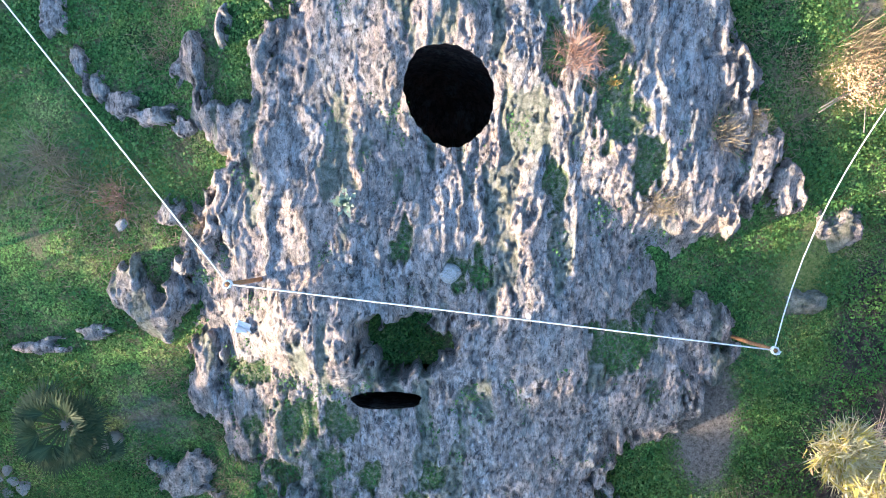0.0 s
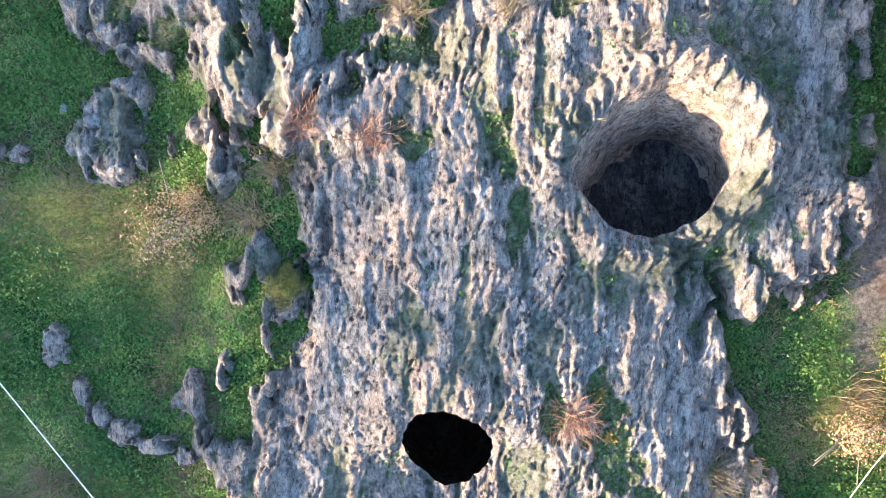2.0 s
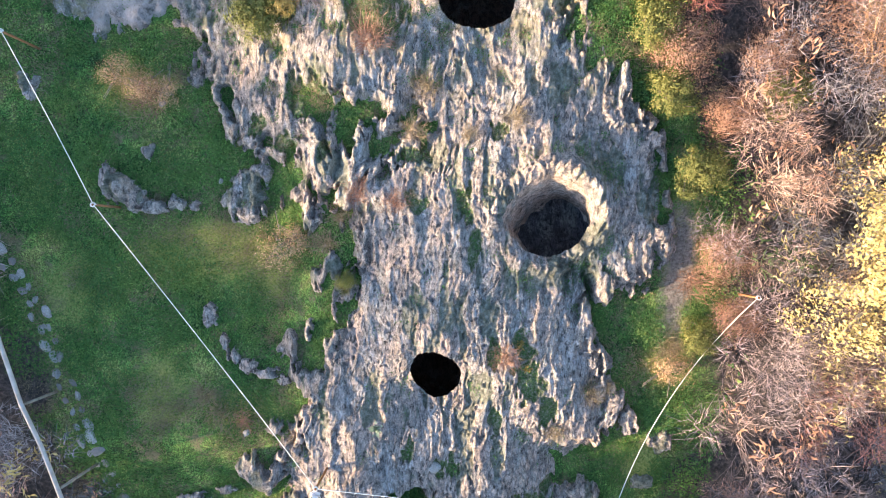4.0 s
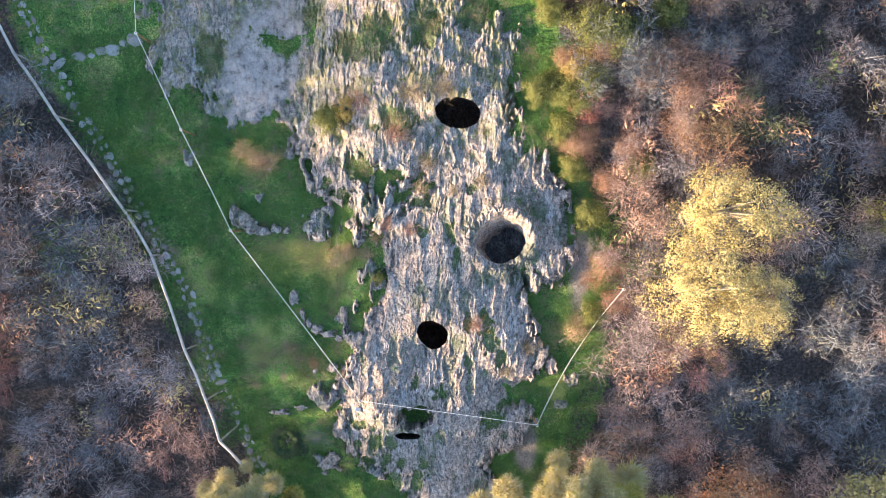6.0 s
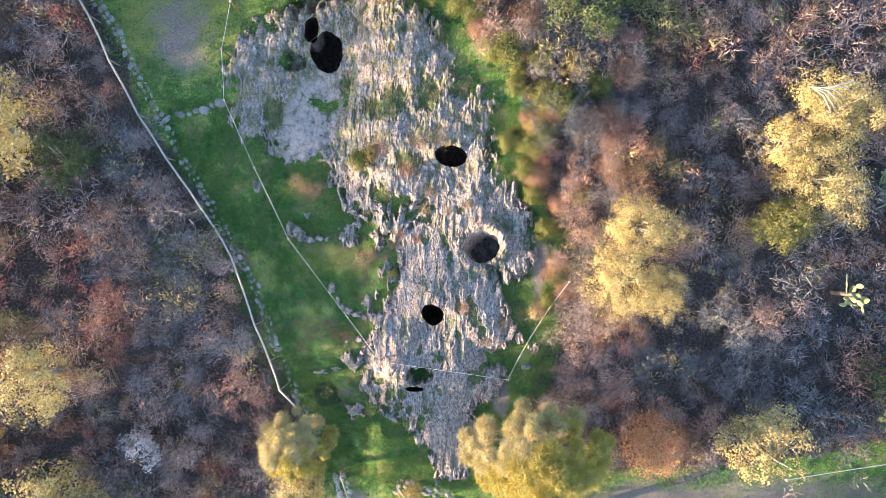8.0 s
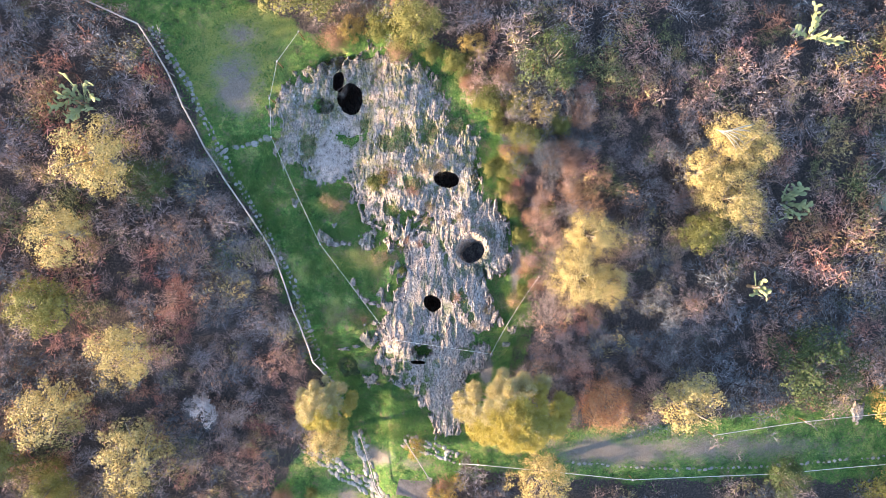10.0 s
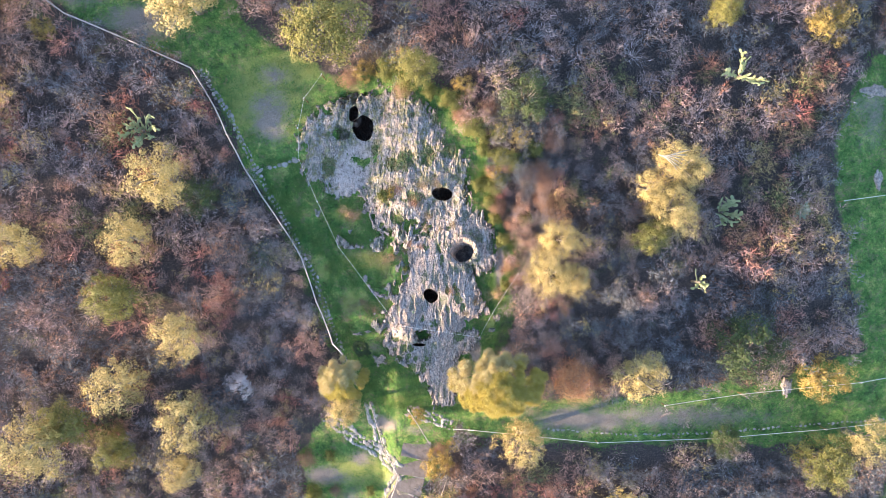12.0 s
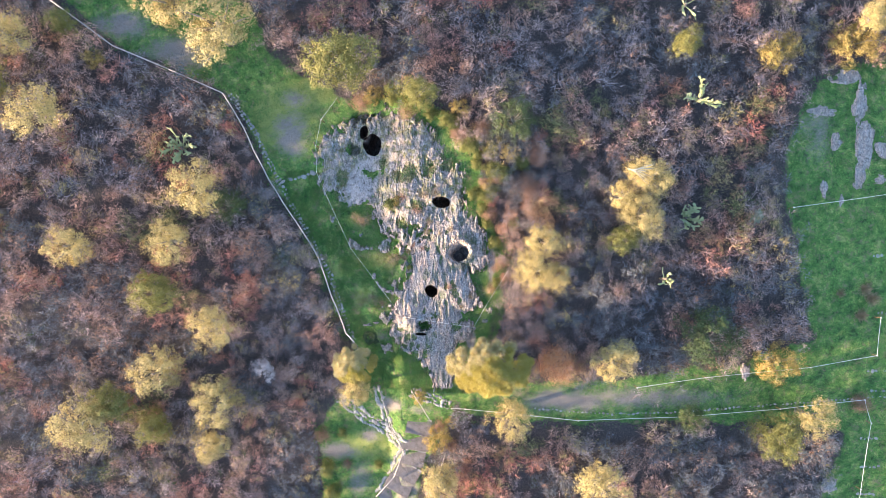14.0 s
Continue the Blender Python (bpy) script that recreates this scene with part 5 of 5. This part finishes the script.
# ---- outcrops and paving away from the main rock ----
def rock_patch(name, cx, cy, rx, ry, tall, label, seed):
    step = max(rx, ry) / (45 if max(rx, ry) > 0.55 else 22)
    x, y, q = grid(np.arange(cx - rx * 1.3, cx + rx * 1.3, step), np.arange(cy - ry * 1.3, cy + ry * 1.3, step))
    reach = np.hypot((x - cx) / rx, (y - cy) / ry) + 1.1 * (fbm(x / (0.5 * rx), y / (0.5 * ry), seed, 4) - 0.5)
    z = ground_height(x, y) - 0.15 + (tall + 0.15) * smooth(1.0, 0.55, reach) + 0.10 * (fbm(x / 0.25, y / 0.4, seed + 9, 4) - 0.5) * smooth(1.1, 0.8, reach) + (0.02 + 0.35 * tall) * (ridged(x / 0.13, y / 0.2, seed + 5, 4) - 0.5) * smooth(1.0, 0.7, reach)
    ok = z > ground_height(x, y) - 0.06
    q = q[ok[q].all(axis=1)]
    use = np.unique(q)
    back = np.zeros(x.size, np.int64)
    back[use] = np.arange(use.size)
    return tagged(new(name, mesh_arrays(name, np.stack([x, y, z], -1)[use], back[q], ROCK_MAT)), label, "rock")


for i, (x, y, rx, ry, tall) in enumerate([(28.4, 14.6, 0.65, 1.9, 0.25), (28.9, 12.0, 0.8, 1.9, 0.3), (28.6, 9.9, 0.5, 1.3, 0.2), (26.75, 12.1, 0.55, 0.8, 0.25), (30.1, 11.7, 0.7, 0.9, 0.3),
                                          (30.2, 9.6, 0.5, 0.4, 0.2), (25.7, 14.0, 1.1, 0.5, 0.15), (26.2, 8.9, 0.35, 1.0, 0.15), (27.5, 8.1, 0.3, 0.6, 0.12), (29.2, -12.2, 0.8, 0.6, 0.2), (27.2, 16.3, 1.3, 0.6, 0.2)]):
    rock_patch("limestone_patch", x, y, rx, ry, tall * 0.4, "pale limestone ledge breaking through the meadow grass", 400 + i)
for i, (x, y, rx, ry, tall) in enumerate([(21.9, -3.7, 0.4, 0.8, 0.15), (-2.9, -2.6, 0.5, 0.4, 0.12), (-4.2, -1.02, 0.42, 0.13, 0.1), (-3.6, -0.85, 0.22, 0.12, 0.1)]):
    rock_patch("limestone_patch", x, y, rx, ry, tall, "flat grey limestone slab beside the grass path", 420 + i)


for i, (x, y, rx, ry) in enumerate([(-3.78, 2.25, 0.12, 0.17), (-3.52, 1.83, 0.06, 0.14), (-3.36, 1.6, 0.10, 0.15), (-3.15, 1.42, 0.16, 0.13), (-2.8, 1.29, 0.20, 0.09), (-2.52, 1.18, 0.10, 0.08)]):
    rock_patch("stone", x, y, 1.45 * rx, 1.45 * ry, 0.09, "half-buried grey stone in the grass by the rope", 460 + i)["group"] = "line of half-buried stones"
for i, (x, y, rx, ry, tall) in enumerate([(-5.35, 4.5, 0.16, 0.42, 0.15), (-4.6, 4.05, 0.28, 0.2, 0.15), (-3.95, 4.1, 0.12, 0.12, 0.1), 
                                          (3.35, 0.55, 0.2, 0.3, 0.15), (3.0, 1.1, 0.14, 0.25, 0.12)]):
    rock_patch("limestone_patch", x, y, rx, ry, tall, "rough pale limestone hump in the grass beside the outcrop", 480 + i)


def slab_mesh(seed, a, b, h):
    r = random.Random(seed)
    bm = bmesh.new()
    bmesh.ops.create_cube(bm, size=1.0)
    bmesh.ops.scale(bm, vec=(a, b, h), verts=bm.verts)
    bmesh.ops.bevel(bm, geom=bm.edges[:], offset=0.03, segments=2, affect="EDGES")
    for v in bm.verts:
        v.co += Vector((r.uniform(-1, 1), r.uniform(-1, 1), r.uniform(-0.4, 0.4))) * 0.02
    return bm


stairs = tagged(new("stone_steps"), "broad earth steps with pale stone edges between low walls", "steps")
STEP_LINE = along([(-0.6, -8.0), (-0.85, -9.6), (-1.15, -11.0), (-2.0, -12.5), (-3.4, -14.6)], 1.15)
for k, (x, y, a) in enumerate(STEP_LINE):
    ground_z = zg(x, y) - 0.02
    tread = part("tread", slab_mesh(k * 3, 1.12, 1.75 + 0.12 * math.sin(2.1 * k), 0.2), SLAB, stairs, "trodden brown earth", smooth_faces=False)
    tread.matrix_basis = pose(x, y, ground_z, 1.5 * math.sin(k), 0, math.degrees(a) + 3 * math.sin(1.9 * k))
    for q in range(4):
        off = (q - 1.5) * 0.42 + 0.04 * math.sin(3.7 * k + q)
        px, py = x - 0.55 * math.cos(a) - math.sin(a) * off, y - 0.55 * math.sin(a) + math.cos(a) * off
        edge = part("edge_stone", slab_mesh(50 + k * 4 + q, 0.15, 0.38 + 0.05 * math.sin(2.3 * k + q), 0.2), EDGE_STONE, stairs, "pale stone edge", smooth_faces=False)
        edge.matrix_basis = pose(px, py, ground_z + 0.03 + 0.01 * math.sin(5.1 * k + 2.2 * q), 2 * math.sin(k + q), 0, math.degrees(a) + 6 * math.sin(1.9 * k + 4 * q))


# ---- prickly pears ----
def pad_mesh(seed):
    r = random.Random(seed)
    bm = bmesh.new()
    bmesh.ops.create_uvsphere(bm, u_segments=12, v_segments=8, radius=0.5)
    for v in bm.verts:
        t = v.co.z + 0.5
        wide = 0.55 + 0.45 * math.sin(min(1.0, t * 1.15) * math.pi * 0.5)
        v.co = Vector((v.co.x * 0.62 * wide, v.co.y * 0.13 + 0.03 * math.sin(3 * v.co.x + r.random()), t))
    me = bpy.data.meshes.new("pad")
    bm.to_mesh(me)
    bm.free()
    me.polygons.foreach_set("use_smooth", np.full(len(me.polygons), True))
    me.materials.append(CACTUS_PAD)
    return me


PADS = [pad_mesh(k) for k in range(3)]


def prickly_pear(x, y, reach, arms, seed, label, lift=0.25):
    r = random.Random(seed)
    thing = tagged(new("prickly_pear"), label, "cactus")
    thing.location = (x, y, zg(x, y) + lift)
    bm = bmesh.new()
    tube(bm, [(0, 0, -lift - 0.15), (0.02, 0, 0.0), (0, 0.02, 0.25)], [0.1, 0.09, 0.07], 9)
    part("trunk", bm, BARK, thing)

    def pad(m, size):
        ob = new("pad", PADS[r.randrange(3)])
        ob.parent = thing
        ob.matrix_basis = m @ Matrix.Diagonal((size, size, size, 1))

    for k in range(arms):
        turn = 2 * math.pi * k / arms + r.uniform(-0.4, 0.4)
        m = Matrix.Translation((0.1 * math.cos(turn), 0.1 * math.sin(turn), 0)) @ Matrix.Rotation(turn, 4, "Z") @ Matrix.Rotation(r.uniform(0.35, 0.8), 4, "Y") @ Matrix.Rotation(r.uniform(0, 3), 4, "Z")
        size = 0.42
        for q in range(max(2, int(reach / 0.36))):
            pad(m, size)
            if q:
                for side in (-1, 1):
                    if r.random() < 0.75:
                        pad(m @ Matrix.Translation((side * 0.12 * size, 0, 0.75 * size)) @ Matrix.Rotation(side * r.uniform(0.5, 1.1), 4, "Y") @ Matrix.Rotation(r.uniform(-0.9, 0.9), 4, "Z"), size * r.uniform(0.7, 0.95))
            m = m @ Matrix.Translation((0, 0, size * 0.93)) @ Matrix.Rotation(r.uniform(-0.35, 0.35), 4, "Y") @ Matrix.Rotation(r.uniform(-0.5, 0.5), 4, "Z")
            size *= 0.95
    return thing


for k, ((x, y), reach, arms) in enumerate(zip(CACTI, (1.5, 1.4, 1.4, 1.0, 1.5), (6, 5, 9, 5, 9))):
    tagged(prickly_pear(x, y, reach, arms, k + 1, "prickly pear cactus with flat pale green pads among bare shrubs", 1.1 if k in (0, 1, 3) else 0.35), group="prickly pears")


# ---- fan palm and small plants near the outcrop ----
def fan_palm(x, y, fronds, reach, seed):
    rng2 = np.random.default_rng(seed)
    thing = tagged(new("fan_palm"), "dwarf fan palm with stiff dark green radiating fronds", "palm")
    thing.location = (x, y, zg(x, y))
    bm = bmesh.new()
    tube(bm, [(0, 0, -0.1), (0.01, 0, 0.15), (0, 0, 0.3)], [0.09, 0.1, 0.06], 9)
    part("trunk", bm, BARK, thing)
    for k in range(fronds):
        a, up = rng2.uniform(0, 2 * np.pi), rng2.uniform(0.15, 1.1)
        stem = Vector((math.cos(a) * math.cos(up), math.sin(a) * math.cos(up), math.sin(up))) * reach * 0.5
        base = Vector((0, 0, 0.25)) + stem
        across = Vector((-math.sin(a), math.cos(a), 0))
        verts, faces = [], []
        for q in range(15):
            t = (q - 7) / 7 * 1.25
            way = (stem.normalized() * math.cos(t) + across * math.sin(t)) * reach * 0.5 * rng2.uniform(0.85, 1.05)
            tip = base + way - Vector((0, 0, 0.06))
            mid = base + way * 0.5
            side = way.cross(Vector((0, 0, 1))).normalized() * 0.011
            n0 = len(verts)
            verts += [tuple(base), tuple(mid - side), tuple(tip), tuple(mid + side)]
            faces.append((n0, n0 + 1, n0 + 2, n0 + 3))
        n0 = len(verts)
        w = across * 0.008
        verts += [(w.x, w.y, 0.25), (-w.x, -w.y, 0.25), tuple(base - w), tuple(base + w)]
        faces.append((n0, n0 + 1, n0 + 2, n0 + 3))
        array_part("frond", np.array(verts), np.array(faces), PALM_LEAF, thing)
    return thing


fan_palm(-3.98, -1.85, 48, 0.6, 3)
fan_palm(-3.6, -2.08, 9, 0.28, 4)


def rosette(name, x, y, size, mat, label, category, seed, leaves=40, lift=0.0, slim=0.5):
    """A small plant of leaves that spread from one root."""
    rng2 = np.random.default_rng(seed)
    a = rng2.uniform(0, 2 * np.pi, leaves)
    up = rng2.uniform(0.1, 1.45, leaves)
    way = np.stack([np.cos(a) * np.cos(up), np.sin(a) * np.cos(up), np.sin(up)], -1) * size * rng2.uniform(0.55, 1.0, (leaves, 1))
    root = rng2.normal(0, 0.12, (leaves, 3)) * size * (2.2 if leaves > 100 else 1.0, 2.2 if leaves > 100 else 1.0, 0)
    side = np.stack([-np.sin(a), np.cos(a), 0 * a], -1) * size * 0.25 * slim
    v = np.stack([root, root + way * 0.6 - side, root + way, root + way * 0.6 + side], 1).reshape(-1, 3)
    thing = tagged(new(name, mesh_arrays(name, v, np.arange(len(v)).reshape(-1, 4), mat, flat=True)), label, category)
    thing.location = (x, y, ztop(x, y) - 0.02 + lift)
    return thing


rosette("sage_plant", -0.92, 0.44, 0.17, SAGE_LEAF, "pale silvery green plant rooted in the rock", "plant", 1, 60)
rosette("sage_plant", 0.32, -1.62, 0.08, SAGE_LEAF, "tiny pale green plant on the rock", "plant", 2, 30)
rosette("agave", 21.4, 6.9, 0.75, SAGE_LEAF, "pale blue-green agave rosette among bare shrubs", "plant", 9, 44, 0.35)
rosette("yellow_plant", 1.41, 1.93, 0.13, GOLD_LEAF, "small yellow-green plant in a rock crevice", "plant", 3, 50)
rosette("yellow_plant", 1.56, 1.51, 0.10, GOLD_LEAF, "small yellow-green plant on the rock", "plant", 4, 40)
for k, (x, y, size) in enumerate([(1.2, 1.72, 0.32), (2.6, 1.1, 0.30), (2.05, 0.42, 0.25), (-0.6, 4.2, 0.28), (-0.35, 5.25, 0.3), (1.2, 5.45, 0.28), (-1.2, 4.35, 0.3), 
                                  (-2.3, 0.2, 0.22), (-0.2, 5.9, 0.35), (-1.0, 6.6, 0.4), (0.2, 7.7, 0.4), (-0.6, 7.6, 0.45), (-1.9, 7.4, 0.4), (2.9, 1.2, 0.2), (3.9, 1.9, 0.35), (4.2, 3.0, 0.4),
                                  (-1.72, 3.55, 0.32), (-3.9, 0.9, 0.35), (-4.6, 5.8, 0.4), (-1.5, 4.0, 0.3), (0.5, 5.2, 0.2), (-3.2, 0.5, 0.3), (-3.6, 0.6, 0.35)]):
    rosette("dry_tuft", x, y, size, STRAW if k % 3 else RUST_LEAF, "dry straw-coloured tuft of weeds in a rock crevice" if k % 3 else "dry rust-brown weed between the rocks", "weed", 20 + k, 260, 0, 0.035)["group"] = "dry weeds on the outcrop"

for k, (x, y, size) in enumerate([(29.7, 2.2, 0.6), (30.3, 1.55, 0.65), (29.7, 0.4, 0.6), (28.0, 1.85, 0.4)]):
    rosette("dry_tuft", x, y, size, STRAW, "dry straw-coloured grass clump in the meadow", "weed", 60 + k, 300, 0, 0.08)["group"] = "dry clumps in the meadow"

# ---- plaque and loose stones ----
plaque = tagged(new("plaque"), "small off-white information plaque leaning on the rock", "sign")
part("panel", slab_mesh(77, 0.17, 0.09, 0.02), PLAQUE, plaque, smooth_faces=False)
part("backing", slab_mesh(78, 0.15, 0.07, 0.05), RUST, plaque, "brown backing block", smooth_faces=False).location = (0, 0, -0.03)
plaque.matrix_basis = pose(-1.95, -0.77, max(ztop(-1.95, -0.77), ztop(-1.9, -0.75)) + 0.04, -18, 8, -22)
for k, (x, y, s, label) in enumerate([(0.06, -0.22, 0.24, "loose grey block lying on the rock"), (-3.17, 0.24, 0.14, "reddish stone lying in the grass"), (-3.5, 4.5, 0.1, "white stone in the grass"),
                                      (-1.82, 1.72, 0.06, "small white stone in the grass"), (2.95, 1.55, 0.07, "small white stone in the grass"), (0.26, -2.54, 0.07, "small white stone on the rock"),
                                      (-4.89, -2.64, 0.14, "dark grey stone in the grass"), 
                                      (3.2, 3.0, 0.09, "pale stone in the grass"), (-4.4, 5.7, 0.12, "white stone in the grass")]):
    ob = tagged(new("stone", STONES[(k * 2) % 9]), label, "stone", "loose stones near the outcrop")
    ob.matrix_basis = pose(x, y, ztop(x, y) + 0.12 * s, 8, -5, k * 53) @ Matrix.Diagonal((s * 1.3, s, s * 0.8, 1))
